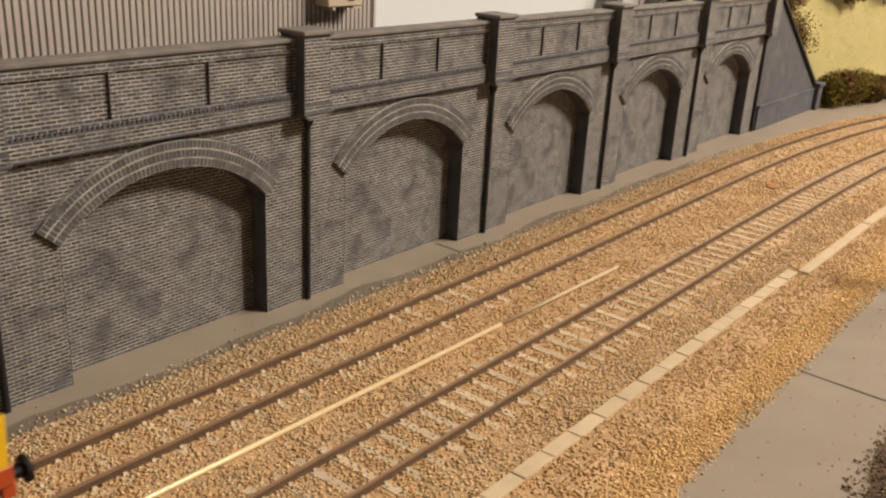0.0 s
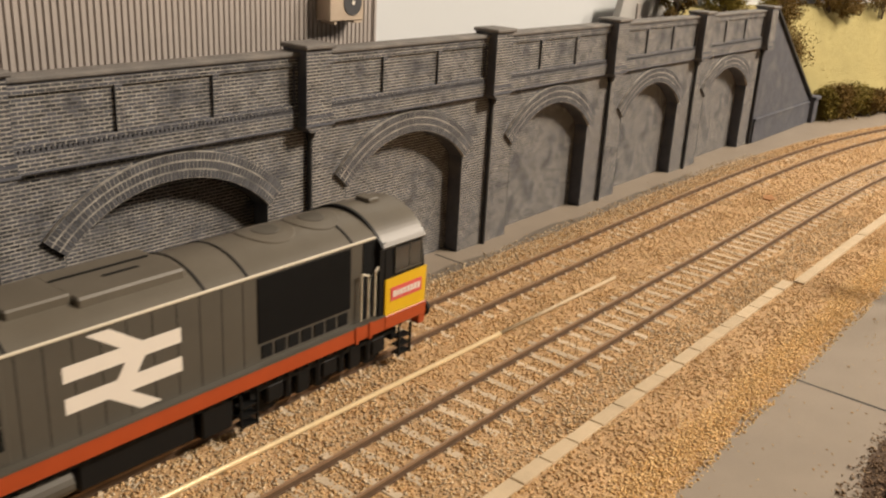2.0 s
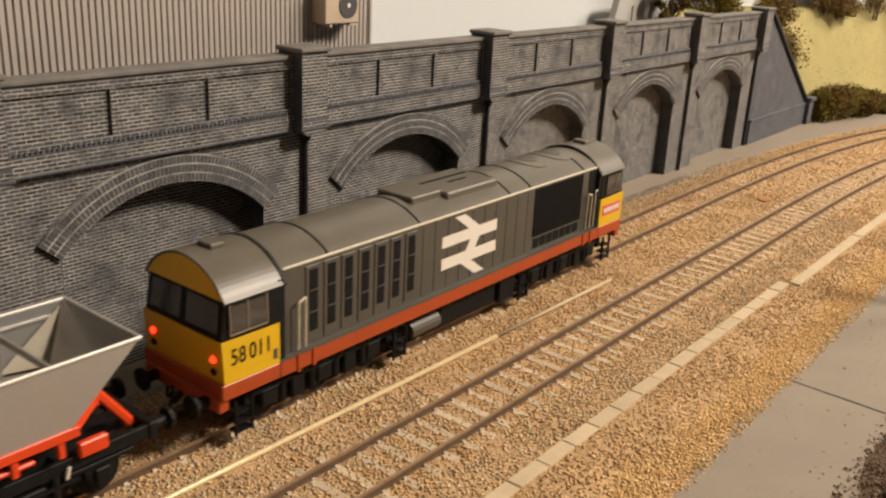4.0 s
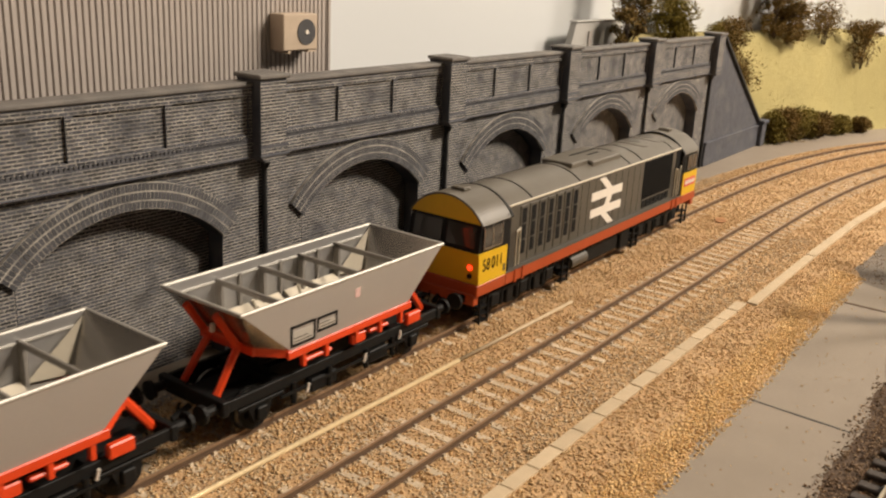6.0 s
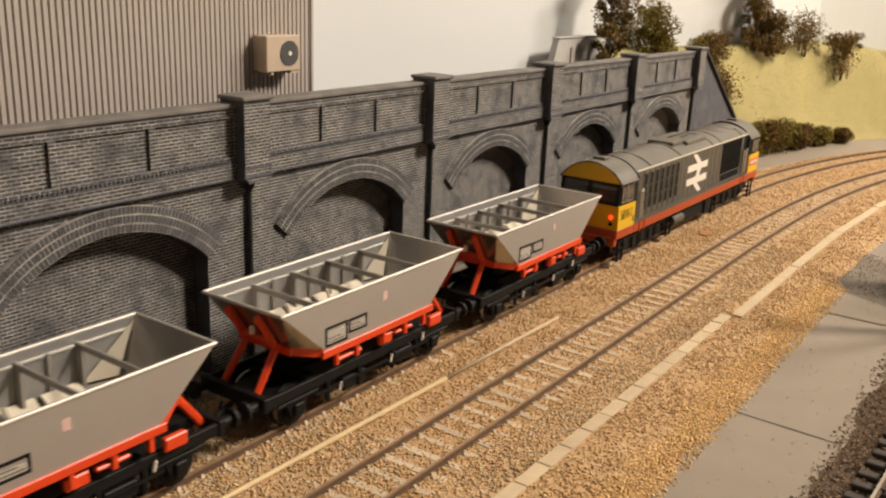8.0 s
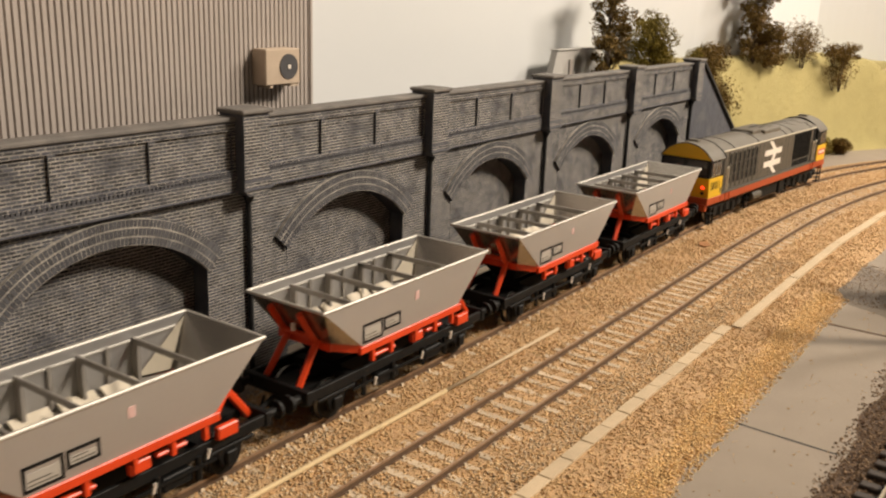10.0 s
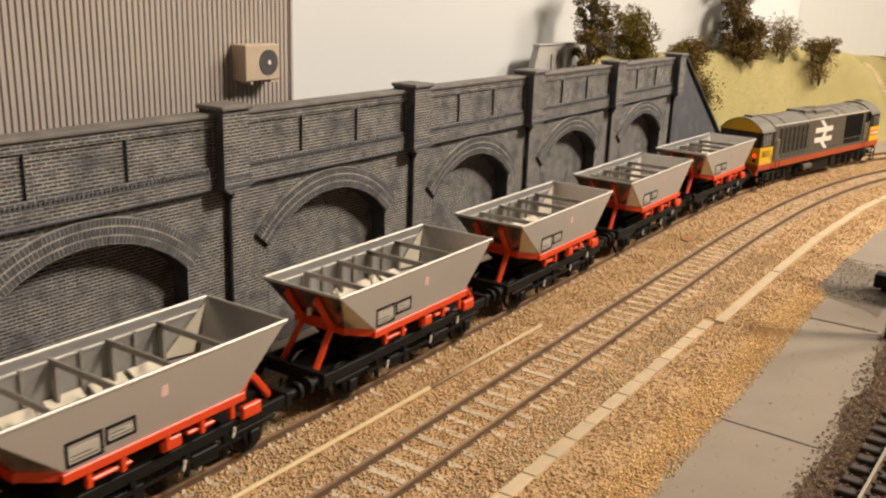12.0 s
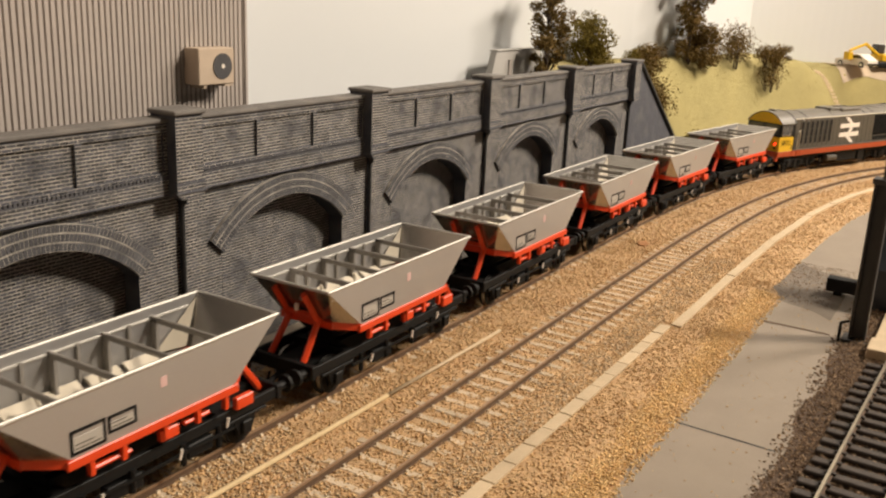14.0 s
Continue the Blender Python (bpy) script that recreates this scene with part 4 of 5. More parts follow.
    loft(bm, [[(x * 1.02, y * 1.03, z - 0.8) for x, y, z in foot], [(x * 1.012, y * 1.02, z - 0.6) for x, y, z in rim]])
    bmesh.ops.delete(bm, geom=[f for f in bm.faces if all(abs(v.co.z - 25.4) < 1.5 for v in f.verts)], context="FACES_ONLY")
    part("hopper_bottom", bm, BLACK, root, "black skin below the funnel, standing in for the shade there")
    for x in (-20.5, -7, 7, 20.5):
        bm = bmesh.new()
        plate(bm, [(x - 5.4, -5.2, 18.0), (x + 5.4, -5.2, 18.0), (x + 5.2, 6.5, 21.0), (x - 5.2, 6.5, 21.0)], 0.8)
        plate(bm, [(x - 5.8, 18.4, 27.5), (x + 5.8, 18.4, 27.5), (x + 5.2, 6.4, 21.0), (x - 5.2, 6.4, 21.0)], -0.8)
        part("bottom_door", bm, CREAM, root, "cream hopper door")
    part("door_prop", rods(((-17, 9, 23), (-20, 9, 32), 0.7, 6), ((3, 9, 23), (0, 9, 32), 0.7, 6)), CREAM, root)
    # chassis
    # the last box is an added black filler that stands for shade between the wheels
    ch = part("chassis", boxes((-50, 50, -16.4, -14.6, 11.2, 14.8, 0.2), (-50, 50, 14.6, 16.4, 11.2, 14.8, 0.2), (-52, -49.6, -17, 17, 10.6, 15.4, 0.3), (49.6, 52, -17, 17, 10.6, 15.4, 0.3),
                              (-50, 50, -3, 3, 9.4, 13.2), (-30, -26, -15, 15, 11, 14), (26, 30, -15, 15, 11, 14), (-28, 28, -9, 9, 8, 16), (-46, 46, -8, 8, 6, 12.2)), BLACK, root)
    for x in (-36.5, 36.5):
        wheelset(ch, x, 6.4)
        for s in (1, -1):
            bm = bmesh.new()
            prism(bm, [(x - 5.5, 11.4), (x + 5.5, 11.4), (x + 2.6, 3.6), (x - 2.6, 3.6)], s * 14.4 - 0.9, s * 14.4 + 0.9)
            box(bm, x - 2.0, x + 2.0, s * 15.6 - 1.0, s * 15.6 + 1.0, 4.2, 8.6, 0.4)
            box(bm, x - 9, x + 9, s * 15.4 - 0.6, s * 15.4 + 0.6, 9.2, 10.4, 0.2)
            part("axle_guard", bm, BLACK, ch)
    for e in (1, -1):
        for s in (1, -1):
            bm = rods(((e * 52, s * 11.5, 12.9), (e * 56.6, s * 11.5, 12.9), 1.5, 10))
            bf = part("buffer", bm, BLACK, ch)
            part("buffer_head", rods(((e * 56.6, s * 11.5, 12.9), (e * 57.8, s * 11.5, 12.9), 3.0, 14)), BLACK, bf)
        part("coupling", rods(((e * 52, 0, 10), (e * 58.5, 0, 8), 1.0, 8), ((e * 53, 3.5, 10), (e * 55, 4, 4), 0.5, 6)), BLACK, ch)
    for s in (1, -1):
        bm = bmesh.new()
        box(bm, -30, 30, s * 17.2 - 0.35, s * 17.2 + 0.35, 8.6, 9.6)
        for x in (-24, -8, 10, 24):
            rod(bm, (x, s * 16.6, 5), (x, s * 16.6, 12), 1.0, 6)
        box(bm, -16, -4, s * 14.5 - 2, s * 14.5 + 2, 5, 9.5, 0.4)
        box(bm, 12, 22, s * 14.5 - 2, s * 14.5 + 2, 5.5, 10, 0.4)
        part("brake_rigging", bm, BLACK, ch)
        for lx, lz in ((-19, 7), (8, 8), (26.5, 10.5)):
            part("brake_lever", rods(((lx, s * 17.6, lz), (lx + 0.8, s * 17.6, lz + 2.8), 0.5, 6)), WHITE, ch, "white-tipped brake lever")
    # the body and frame stand narrower than the wheels' drawing
    for ob in root.children_recursive:
        if not ob.name.startswith(("wheelset", "tread", "buffer", "coupling")):
            for v in ob.data.vertices:
                v.co.y *= 0.86
    return root


_pink = []


def material_pink():
    if not _pink:
        _pink.append(material("faded_pink", (0.64, 0.43, 0.40), 0.5, vary=0.1, bump=0.0))
    return _pink[0]


LOCO = locomotive()
WAGONS = [wagon()]
for _ in range(5):
    WAGONS.append(copy_thing(WAGONS[0], Matrix()))


# ---- industrial shed behind the wall ----
def shed():
    root = thing("industrial_shed", "beige ribbed metal clad shed behind the parapet", "building")
    vs, fs = [], []
    x, y = -330.0, 27.0
    xs = []
    while x < 64.5:
        xs += [(x, y), (x + 1.5, y), (x + 1.75, y + 0.9), (x + 2.15, y + 0.9)]
        x += 2.4
    xs.append((65, y))
    for px, py in xs:
        vs += [(px, py, 0), (px, py, 300)]
    fs = [(2 * i, 2 * i + 2, 2 * i + 3, 2 * i + 1) for i in range(len(xs) - 1)]
    mesh_part("cladding", vs, fs, CLAD, root)
    part("shell", boxes((-330, 64.6, 28.2, 95, 0, 302)), CLAD, root)
    part("corner_flashing", boxes((64.2, 65.4, 26.4, 30, 0, 300)), CLAD, root)


def air_conditioner():
    root = thing("air_conditioner", "beige wall-mounted air conditioning unit with dark round fan", "air conditioner")
    part("casing", boxes((31, 50, 19, 27, 106.6, 120.6, 0.35)), AC_PAINT, root)
    fan = part("fan_disc", rods(((43.5, 18.7, 113.6), (43.5, 19.1, 113.6), 5.0, 28)), FAN_DARK, root, "dark round fan grille")
    part("fan_hub", rods(((43.5, 18.4, 113.6), (43.5, 18.8, 113.6), 0.9, 14)), WHITE, fan)
    part("bracket", boxes((34, 35.2, 19.5, 28, 105.4, 106.6), (45, 49.6, 19.5, 28, 105.6, 106.6)), AC_PAINT, root)


AC_PAINT = material("warm_beige_paint", (0.50, 0.405, 0.31), 0.6, vary=0.12, scale=300, stain=0.2, stain_colour=(0.3, 0.2, 0.13))
FAN_DARK = material("fan_dark_grey", (0.055, 0.055, 0.06), 0.6, vary=0.3)
HAZE = material("pale_grey_card", (0.44, 0.425, 0.40), 0.7, vary=0.1, scale=60)
shed()
air_conditioner()


def pale_block():
    root = thing("card_building", "pale grey low-relief card building before the backboard", "building")
    bm = bmesh.new()
    loft(bm, [[(345, 79, 0), (474, 79, 0), (474, 86, 0), (345, 86, 0)], [(385, 80, 105), (459, 80, 105), (459, 85, 105), (385, 85, 105)]])
    w = part("wall", bm, HAZE, root)
    part("roof_edge", boxes((384, 460, 79, 86, 105, 105.8, 0.2)), HAZE, root)
    part("window", boxes((404, 409, 78.8, 81, 82, 98)), CLAD, w)


pale_block()


# ---- grass bank ----
def smooth(t):
    t = min(max(t, 0.0), 1.0)
    return t * t * (3 - 2 * t)


def bank_height(s, v):
    crest = np.interp(s, [440, 780, 815, 850, 900, 1300], [93, 94, 90, 85, 84, 83])
    toe = 70 + 14 * smooth((s - 620) / 150)
    z = crest * smooth((v - toe) / 55 * 0.86 + 0.08 * (v > toe))
    if s < 600:
        z = max(z, np.interp(s, [457, 470, 588, 600], [86, 84, 10, 0]) * (v > 70))
    gully = np.exp(-((s - 850 + (v - 120) * 0.45) / 13) ** 2) * 9
    return float(z - gully * (v > 84)) + 1.6 * noise.noise((s * 0.03, v * 0.03, 4)) * (v > toe + 3)


def grass_bank():
    vs, fs = [], []
    ss, vv = np.arange(440, 1480, 7), np.arange(60, 190, 5)
    for i, s in enumerate(ss):
        for j, v in enumerate(vv):
            x, y, _ = line(s, v)
            vs.append((x, y, bank_height(s, v) - 0.6))
        if i:
            for j in range(len(vv) - 1):
                a = (i - 1) * len(vv) + j
                fs.append((a, a + len(vv), a + len(vv) + 1, a + 1))
    me = mesh_part("grass_bank", vs, fs, GRASS, smooth=True)
    tagged(me, "pale yellow-green grass embankment beside the curve", "embankment", kind="structure")
    # tufts of static grass
    rng = random.Random(5)
    tv, tf = [], []
    for _ in range(6000):
        s, v = rng.uniform(480, 1050), rng.uniform(70, 160)
        z = bank_height(s, v)
        if z < 1.5:
            continue
        x, y, _h = line(s, v)
        a, ln = rng.uniform(0, 6.28), rng.uniform(0.3, 0.9)
        n = len(tv)
        w = 0.35
        tv += [(x - w * math.cos(a), y - w * math.sin(a), z - 0.8), (x + w * math.cos(a), y + w * math.sin(a), z - 0.8), (x + rng.uniform(-1, 1), y + rng.uniform(-1, 1), z + ln)]
        tf.append((n, n + 1, n + 2))
    tagged(mesh_part("grass_tufts", tv, tf, TUFT), "short pale static grass on the bank", "grass", kind="stuff")


TUFT = material("static_grass_tuft", (0.36, 0.305, 0.125), 0.95, vary=0.12, scale=300, island=0.2, bump=0.0)
grass_bank()


# ---- trees and bushes ----
def foliage(name, blobs, mat, parent, seed, leaf=1.7, density=1.0):
    """Crown of many small flat leaves set round uneven clumps, with gaps."""
    rng = np.random.default_rng(seed)
    V = []
    for (x, y, z, r, n) in blobs:
        n = int(n * density)
        d = rng.normal(size=(n, 3))
        d /= np.linalg.norm(d, axis=1)[:, None]
        c = np.array((x, y, z)) + d * (r * rng.uniform(0.25, 1.08, n) ** 0.6)[:, None] * np.array((1, 1, 0.85))
        u = rng.normal(size=(n, 3))
        u /= np.linalg.norm(u, axis=1)[:, None]
        w = np.cross(u, rng.normal(size=(n, 3)))
        w /= np.linalg.norm(w, axis=1)[:, None]
        k = (leaf * rng.uniform(0.5, 1.3, n))[:, None]
        V.append(np.stack([c - u * k * 0.6, c + w * k * 0.4, c + u * k * 0.6, c - w * k * 0.4], 1))
    v = np.concatenate(V).reshape(-1, 3)
    f = [(4 * i, 4 * i + 1, 4 * i + 2, 4 * i + 3) for i in range(len(v) // 4)]
    return mesh_part(name, v.tolist(), f, mat, parent)


def tree(at, height, spread, label, seed, mat, clumps=16, bare=0.35, lean=0.0, n=330):
    x, y, z = at
    rng = random.Random(seed)
    root = thing("tree", label, "tree", "model trees")
    bm = bmesh.new()
    pts = [Vector((x + lean * t * height + rng.uniform(-1, 1) * t * 2, y + rng.uniform(-1, 1) * t * 2, z - 4 + t * (height * 0.92 + 4))) for t in (0, 0.25, 0.5, 0.75, 1.0)]
    for i in range(4):
        rod(bm, pts[i], pts[i + 1], height * 0.018 * (1 - 0.2 * i), 7, height * 0.018 * (1 - 0.2 * (i + 1)) + 0.2)
    blobs = []
    for i in range(clumps):
        t = bare + (1 - bare) * (i + rng.random()) / clumps
        a = rng.uniform(0, 6.28)
        reach = spread * (0.25 + 0.75 * rng.random()) * (1.15 - 0.75 * abs(t - 0.6) - 0.3 * (t > 0.85))
        k = min(int(t * 4), 3)
        base = pts[k].lerp(pts[k + 1], t * 4 - k)
        tip = base + Vector((math.cos(a) * reach, math.sin(a) * reach * 0.8, rng.uniform(0.02, 0.16) * height))
        rod(bm, base - Vector((0, 0, height * 0.05)), tip, height * 0.009, 5, 0.15)
        blobs.append((tip.x, tip.y, tip.z, spread * rng.uniform(0.22, 0.48), n))
    part("trunk", bm, BARK, root)
    foliage("crown", blobs, mat, root, seed)
    return root


def bush(at, size, label, seed, mat, clumps=9, n=260, leaf=1.5):
    x, y, z = at
    rng = random.Random(seed)
    root = thing("bush", label, "bush", "bushes on the bank")
    blobs, bm = [], bmesh.new()
    for _ in range(clumps * 2):
        p = (x + rng.uniform(-1, 1) * size[0], y + rng.uniform(-1, 1) * size[1], z + rng.uniform(0.2, 0.9) * size[2])
        rod(bm, (x + (p[0] - x) * 0.5, y + (p[1] - y) * 0.5, z - 3), p, 0.5, 5, 0.2)
        blobs.append((*p, size[2] * rng.uniform(0.22, 0.42), n // 2))
    part("stems", bm, BARK, root)
    foliage("leaves", blobs, mat, root, seed, leaf)
    return root


def bank(s, v):
    x, y, _ = line(s, v)
    return (x, y, bank_height(s, v))


tree((440, 65, 60), 104, 18, "thin open brown-leaved model tree behind the parapet", 1, LEAF, 44, 0.25, n=200)
tree((520, 64, 70), 56, 23, "rounded olive-green model tree behind the parapet", 2, LEAF_GREEN, 40, 0.3, n=260)
tree((684, 27, 85), 108, 20, "tall narrow brown model tree at the bank's crest", 3, LEAF, 52, 0.05, n=230)
tree((700, 18, 84), 36, 24, "low spreading dark model tree at the bank's crest", 4, LEAF, 30, 0.1, n=230)
bush((616, 42, 72), (22, 9, 32), "dark green bush behind the wing wall", 11, LEAF, 16, 420)
bush((590, 26, 38), (11, 7, 42), "tall dark bush against the wing wall", 12, LEAF, 15, 420)
bush((610, 52, 84), (28, 8, 18), "loose brown-green bush on the crest", 13, LEAF_GREEN, 14, 300)
for i, (s, v, w, h) in enumerate(((601, 72, 7, 26), (616, 70, 12, 28), (640, 69, 16, 26), (668, 69, 18, 22), (700, 71, 16, 17), (734, 74, 14, 15))):
    x, y, _h = line(s, v)
    bush((x, y, 0), (w, 6, h), "dense dark hedge bush at the bank's foot", 20 + i, LEAF if i % 2 else LEAF_GREEN, 14, 460)
bush((772, 2, 84), (22, 10, 40), "wispy brown shrub on the bank's crest", 31, LEAF, 12, 330)
bush((828, -26, 84), (34, 10, 20), "low brown shrub on the bank's crest", 32, LEAF, 14, 330)
bush(bank(766, 117), (20, 8, 30), "open straggly shrub on the grass slope", 33, LEAF, 10, 150)
bush(bank(960, 135), (10, 10, 8), "small shrub by the road", 34, LEAF_GREEN, 6, 100)


# ---- road and vehicles on the top ----
def car(name, at, turn, paint, label):
    root = thing(name, label, "car", at=at, turn=turn)
    root.scale = (0.82, 0.82, 0.82)
    bm = bmesh.new()
    prism(bm, [(-27, 3), (27, 3), (27.5, 8), (25, 10.5), (13, 11.5), (6, 17.5), (-13, 18), (-22, 12.5), (-27, 11)], -11, 11)
    bmesh.ops.bevel(bm, geom=list(bm.edges), offset=0.8, segments=1, affect="EDGES")
    body = part("body", bm, paint, root)
    for s in (1, -1):
        bm = bmesh.new()
        prism(bm, [(10.5, 12), (5, 16.6), (-12, 17), (-18, 12.4)], s * 11.05 - 0.15, s * 11.05 + 0.15)
        part("side_window", bm, PANE, body)
        for x in (-17, 17):
            w = part("wheel", rods(((x, s * 9.2, 4.2), (x, s * 11.3, 4.2), 4.2, 16)), BLACK, root)
            part("hub", rods(((x, s * 11.2, 4.2), (x, s * 11.5, 4.2), 2.2, 12)), STEEL, w)
    part("bumper", boxes((26.6, 28, -10, 10, 4, 6.5, 0.3), (-28, -26.6, -10, 10, 4, 6.5, 0.3)), BLACK, body)
    return root


def digger(at, turn):
    root = thing("excavator", "yellow toy excavator parked by the road", "excavator", at=at, turn=turn)
    for s in (1, -1):
        part("crawler", boxes((-16, 16, s * 9 - 3, s * 9 + 3, 0, 7, 1.5)), BLACK, root)
    b = part("body", boxes((-17, 10, -10, 10, 7, 15, 0.8)), YEL, root)
    part("cabin", boxes((-2, 9, -10, 0, 15, 26, 0.8)), PANE, b)
    part("boom", rods(((8, 3, 13), (30, 3, 26), 2.0, 6), ((30, 3, 26), (52, 3, 18), 1.6, 6)), YEL, b)
    part("bucket", boxes((49, 56, -1, 7, 8, 17, 0.6)), YEL, b)


def slope_steps():
    root = thing("slope_steps", "narrow pale concrete steps down the grass bank", "steps")
    first = None
    for i in range(30):
        v = 88 + i * 2.0
        s = 850 - (v - 120) * 0.45
        x, y, h = line(s, v)
        bm = bmesh.new()
        box(bm, -3.6, 3.6, -1.2, 1.2, -3, 0.6, 0.15)
        ob = part("step", bm, TROUGH, root)
        ob.location = (x * MM, y * MM, bank_height(s, v) * MM)
        ob.rotation_euler = (0, 0, h)


def top_road():
    """The sandy road along the bank's top, on which the vehicles stand."""
    vs, fs = [], []
    for i, q in enumerate(np.arange(862, 1120, 7)):
        for v in (126 + 3 * noise.noise((q * 0.04, 3.0, 2)), 134, 142, 150, 158, 166, 176):
            x, y, _ = line(q, v)
            vs.append((x, y, bank_height(q, v) + 0.5))
        if i:
            for j in range(6):
                n = (i - 1) * 7 + j
                fs.append((n, n + 7, n + 8, n + 1))
    tagged(mesh_part("road", vs, fs, SAND, smooth=True), "pale sandy road along the bank's top", "road", kind="structure")


SAND = material("pale_sand", (0.52, 0.42, 0.31), 0.95, vary=0.15, scale=200)
slope_steps()
top_road()
digger((968, -118, bank_height(911, 139) + 0.5), 140)
car("hatchback_car", (938, -94, bank_height(881, 137) + 0.5), 60, WHITE, "small white hatchback car parked on the top road")


# ---- near side: boards, dark siding, post ----
def board_joint(pts, width, label):
    """A dark open joint between boards, lying on the ground."""
    vs, fs = [], []
    for i, (x, y) in enumerate(pts):
        w = width * random.uniform(0.7, 1.3)
        vs += [(x - w / 2, y, 0.06), (x + w / 2, y, 0.06), (x + w / 2, y, -0.5), (x - w / 2, y, -0.5)]
        if i:
            b = 4 * i
            fs += [(b - 4 + k, b - 4 + (k + 1) % 4, b + (k + 1) % 4, b + k) for k in range(4)]
    tagged(mesh_part("board_joint", vs, fs, PIPE), label, "joint", kind="structure")


board_joint([(81.5, -150), (81, -160), (80.3, -172), (79.8, -185), (79.2, -199)], 1.0, "dark open joint between two baseboards")
board_joint([(86.5, 5), (86.2, -4), (85.8, -12), (85.4, -22)], 0.9, "dark open joint between two baseboards")
tagged(part("plaster_patch", boxes((212, 214, -195, -150, -0.4, 0.15)), DIRT), "faint filled joint across the boards", "joint", kind="structure")


def dust_patch():
    """Fine grey-brown dust, and the machine's soft shadow painted with it, across the boards between two stretches of
    gravel.
    """
    vs, fs = [], []
    for i, y in enumerate(np.arange(-192, -130, 4)):
        k = (y + 192) / 62
        a = 236 + 44 * k + 6 * noise.noise((y * 0.06, 1.5, 6))
        b = 318 + 30 * k + 7 * noise.noise((y * 0.06, 7.5, 6))
        vs += [(a, y, 0.08), (b, y, 0.08)]
        if i:
            n = 2 * i
            fs.append((n - 2, n - 1, n + 1, n))
    tagged(mesh_part("dust_patch", vs, fs, GROUND_DARK), "grey-brown dust and painted soft machine shadow across the boards", "dust", kind="structure")


dust_patch()
scatter("dust_grains", 5000, (252, 338, -146, -88, lambda s, la: 0.12 + 0 * la, 14), 0.7, BALLAST_DARK, "fine brown grains strewn over the dust", 15)


def dirt_strip():
    vs, fs = [], []
    xs = np.arange(-300, 300, 5)
    for i, x in enumerate(xs):
        e = -201 + 4 * noise.noise((x * 0.03, 1.0, 9)) + 2 * noise.noise((x * 0.15, 3.0, 9))
        vs += [(x, e, 0.03), (x, e - 5, 0.5), (x, -268, 0.9)]
        if i:
            b = 3 * i
            fs += [(b - 3, b, b + 1, b - 2), (b - 2, b + 1, b + 2, b - 1)]
    tagged(mesh_part("dirt_strip", vs, fs, DIRT, smooth=True), "dark brown trackside dirt", "dirt", kind="structure")


dirt_strip()


def flat_line(lat):
    return lambda s, la: 0.25 + 1.6 * np.clip((-150 - la) / 12, 0, 1)


scatter("dirt_ballast", 45000, (-260, 280, -215, -149, flat_line(0), 16), 1.05, BALLAST_DARK, "dark brown ballast beside the siding", 12)
scatter("loose_grit", 420, (-40, 330, -158, -108, lambda s, la: 0.15 + 0 * la, 0), 0.75, BALLAST, "loose pale grit on the grey boards", 13)
scatter("loose_grit", 260, (-150, 350, 16, 46, lambda s, la: 0.12 + 0 * la, 0), 0.6, BALLAST, "loose pale grit along the wall foot", 14)


def siding():
    root = thing("railway_track", "dark siding with bright rail tops on black sleepers", "track", "model railway tracks", "structure", (44, -226, 0), -2.2)
    x0, x1 = -330, 138
    part("bed", boxes((x0, x1, -17, 17, 0.0, 1.3, 0.4)), DIRT, root)
    bm = bmesh.new()
    box(bm, -2.0, 2.0, -16.5, 16.5, 1.4, 3.4, 0.4)
    first = part("sleeper", bm, SLEEPER_DARK, root)
    first.location.x = x0 * MM
    x = x0 + 8.4
    while x < x1:
        ob = new("sleeper", first.data)
        ob.parent = root
        ob.location = (x * MM, random.uniform(-0.3, 0.3) * MM, random.uniform(-0.25, 0.1) * MM)
        x += 8.4
    for s in (1, -1):
        c = s * 8.75
        r = part("rail", boxes((x0, x1, c - 0.5, c + 0.5, 5.0, 6.0)), RAIL_BRIGHT, root)
        part("rail_web", boxes((x0, x1, c - 0.25, c + 0.25, 3.6, 5.0), (x0, x1, c - 0.9, c + 0.9, 3.4, 3.8)), RAIL, r)
        bm = bmesh.new()
        x = x0
        while x < x1:
            box(bm, x - 0.8, x + 0.8, c - 1.7, c + 1.7, 3.3, 4.3)
            x += 8.4
        tagged(part("rail_chairs", bm, SLEEPER_DARK, root), kind="stuff")


siding()


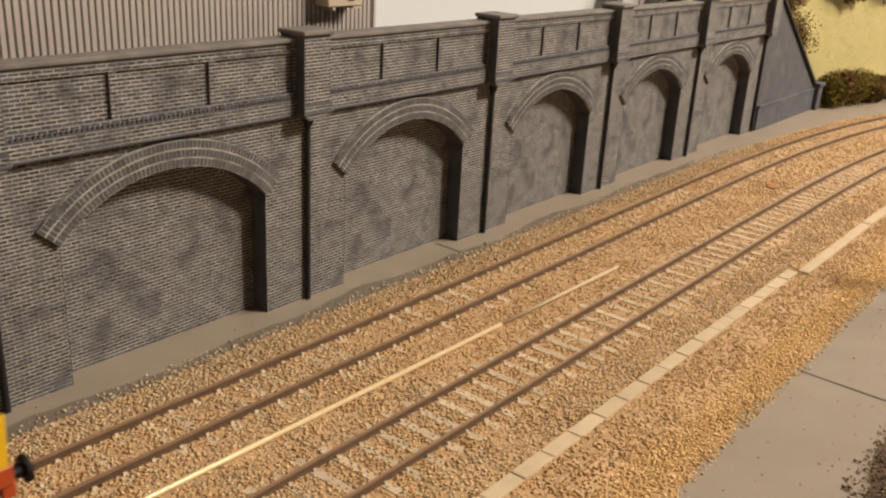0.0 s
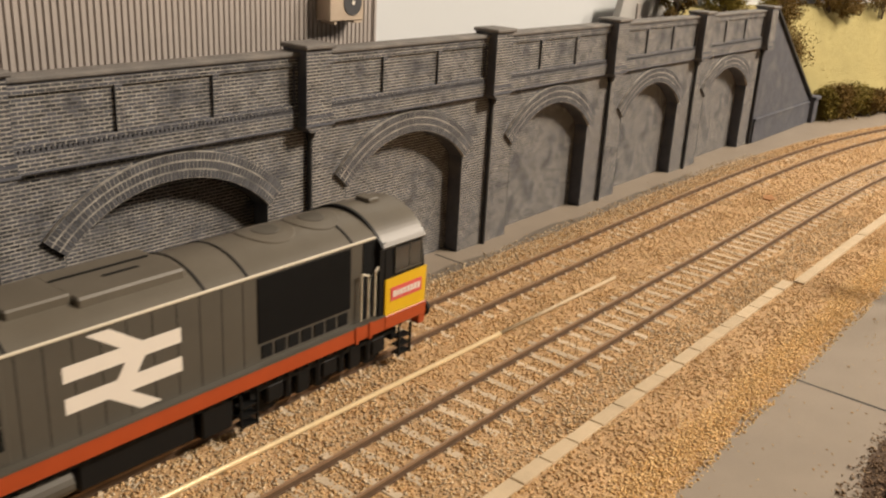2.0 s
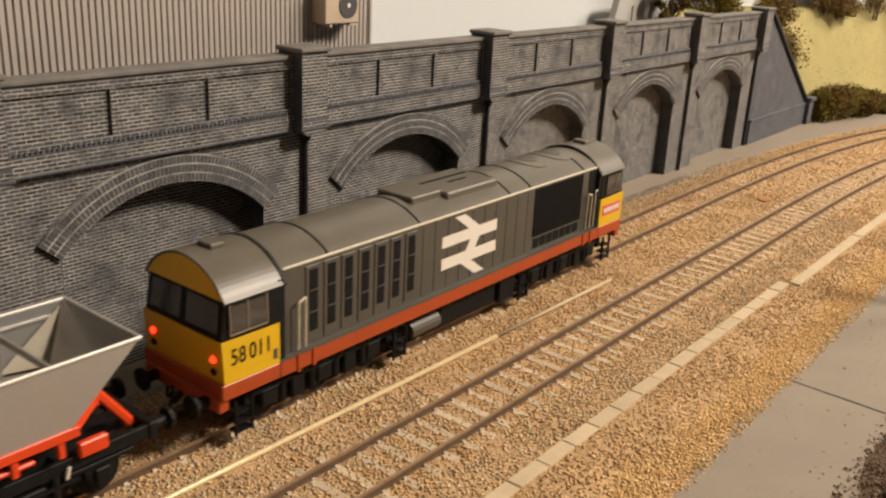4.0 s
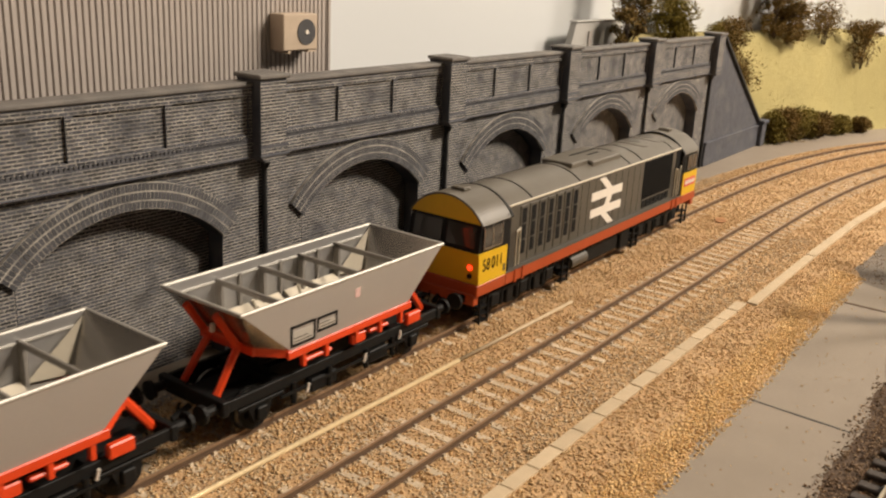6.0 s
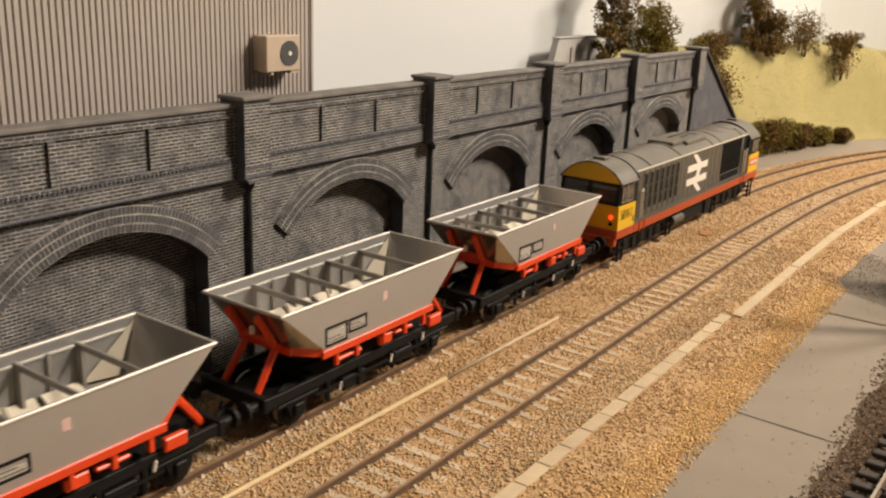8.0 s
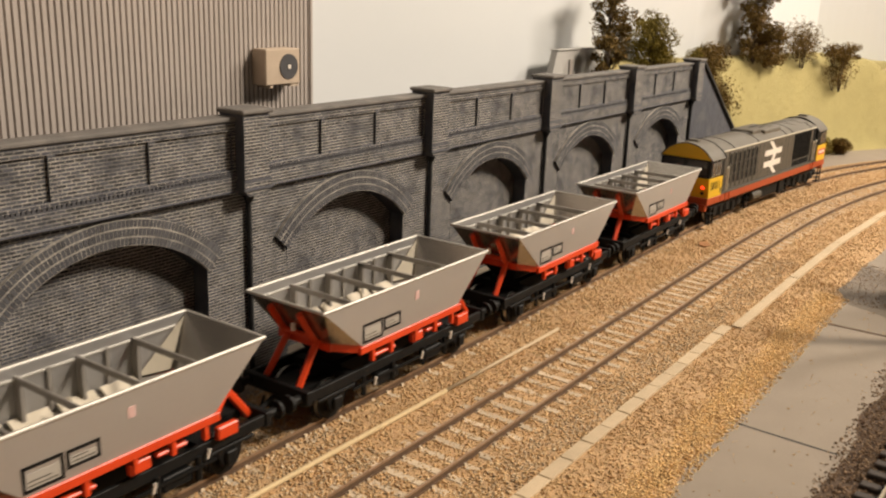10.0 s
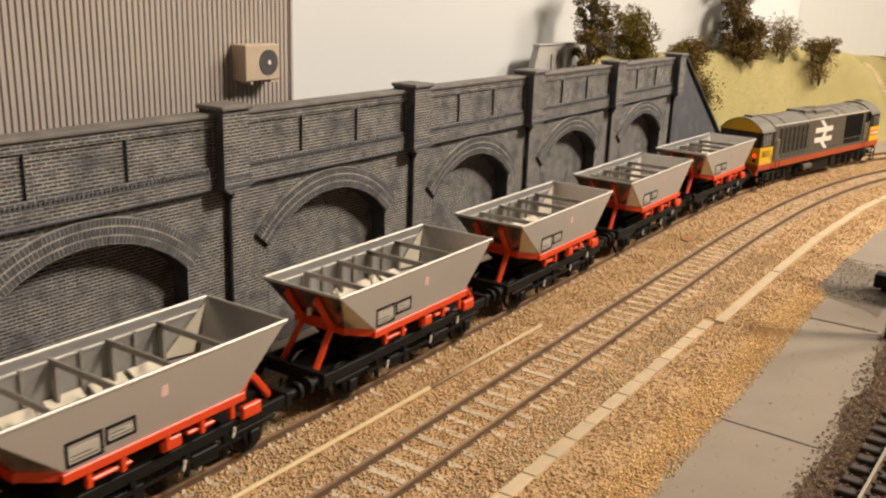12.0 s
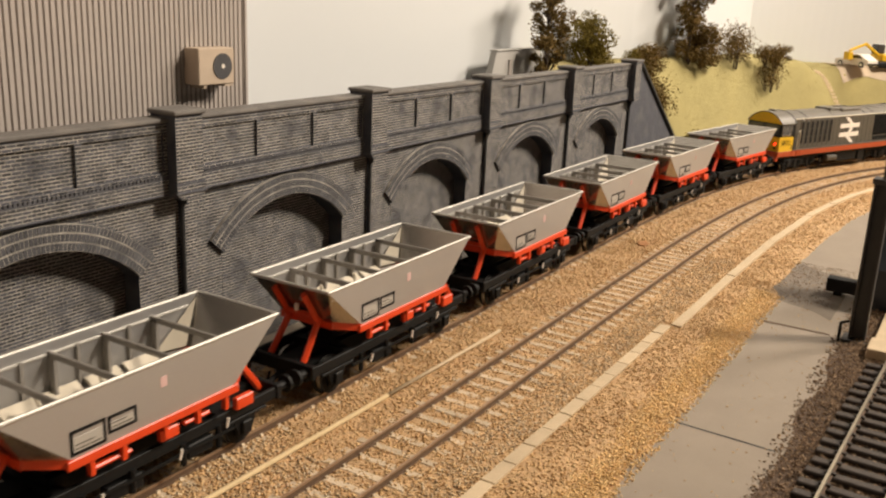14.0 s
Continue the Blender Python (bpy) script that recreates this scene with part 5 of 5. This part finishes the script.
def loading_post():
    root = thing("gantry_post", "dark grey steel gantry column on a base plate", "post")
    x, y = 213.0, -206.5
    part("column", boxes((x - 3.2, x + 3.2, y - 3.6, y - 2.6, 1, 74, 0.2), (x - 3.2, x + 3.2, y + 2.6, y + 3.6, 1, 74, 0.2), (x - 0.6, x + 0.6, y - 2.8, y + 2.8, 1, 74)), POST, root)
    part("base_plate", boxes((x - 6, x + 6, y - 6, y + 6, 0, 1.4, 0.2)), POST, root)
    part("head_plate", boxes((x - 4.4, x + 4.4, y - 8, y + 4.4, 73, 75.5, 0.3)), POST, root)
    part("aerial", rods(((x - 2, y, 75), (x - 2, y, 100), 0.7, 8)), BARK, root)
    part("hoop", rods(((x - 6, y + 7, 0), (x - 6, y + 7, 9), 0.7, 6), ((x - 6, y + 7, 9), (x - 3, y + 4, 9.5), 0.7, 6)), BLACK, root)
    root2 = thing("loading_machine", "dark loading machine on a long black beam", "machine")
    part("beam", boxes((278, 286, -216, -182, 2, 9, 0.5), (279, 285, -190, -186, 0, 3)), BLACK, root2)
    bm = bmesh.new()
    prism(bm, [(262, 0), (300, 0), (300, 66), (286, 66), (274, 34), (262, 22)], -240, -205)
    part("housing", bm, MACHINE, root2, "blue-black sloping housing")
    tagged(part("timber_ramp", boxes((188, 205, -245, -213, 0, 6.0, 0.4), (205, 330, -250, -214, 0, 4.6, 0.4)), TROUGH), "cream painted timber ramp at the siding's end", "ramp")


loading_post()


def debris():
    bm = bmesh.new()
    plate(bm, [(293, -77, 4.2), (300, -78, 3.6), (304, -74, 4.6), (298, -71, 5.0), (294, -73, 3.8)], 0.6)
    tagged(part("rust_flake", bm, RUST), "small curled orange-brown flake on the ballast", "debris")


debris()


# ---- the train's run ----
RUN = [(0, -256), (0.5, -221), (1, -186), (1.5, -150.5), (2, -116), (2.5, -80.8), (5, 93), (5.5, 128), (6, 162.5), (6.5, 197), (7, 232.5), (7.5, 267.5),
       (8, 303), (10.5, 475), (11, 509), (11.5, 543), (12, 576.5), (12.5, 610.5), (13, 645), (13.5, 679), (14, 712)]


def run(t):
    return float(np.interp(t, [r[0] for r in RUN], [r[1] for r in RUN]))


def on_line(s, wheelbase):
    """A vehicle's pose: its two ends of the wheelbase stand on the line."""
    a, b = line(s - wheelbase / 2), line(s + wheelbase / 2)
    return pose((a[0] + b[0]) / 2 * MM, (a[1] + b[1]) / 2 * MM, 6.0 * MM, 0, 0, math.degrees(math.atan2(b[1] - a[1], b[0] - a[0])))


TIMES = [i * 0.5 for i in range(29)]


def bogie_rows(x):
    """The turn of a bogie under its vehicle on the curve."""
    rows = []
    for t in TIMES:
        body = math.degrees(on_line(run(t), 140).to_euler().z)
        rows.append((t, pose(x * MM, 0, 0, 0, 0, math.degrees(line(run(t) + x)[2]) - body)))
    return rows


def spin_rows(x, r):
    """A wheelset rolls: it turns by the way it has gone over its radius."""
    n = 141
    return [(i * 0.1, pose(x * MM, 0, r * MM, 0, math.degrees((run(i * 0.1) + 257) / r), 0)) for i in range(n)]


def motions():
    walk(LOCO, [(t, on_line(run(t), 140)) for t in TIMES])
    for i, w in enumerate(WAGONS):
        walk(w, [(t, on_line(run(t) - 181.8 - 119.3 * i, 73)) for t in TIMES])
    for ob in LOCO.children:
        if ob.name.startswith("bogie"):
            walk(ob, bogie_rows(round(ob.location.x / MM)))
    for v in [LOCO, *WAGONS]:
        for ob in v.children_recursive:
            if ob.name.startswith("wheelset"):
                walk(ob, spin_rows(ob.location.x / MM, ob.location.z / MM))


motions()
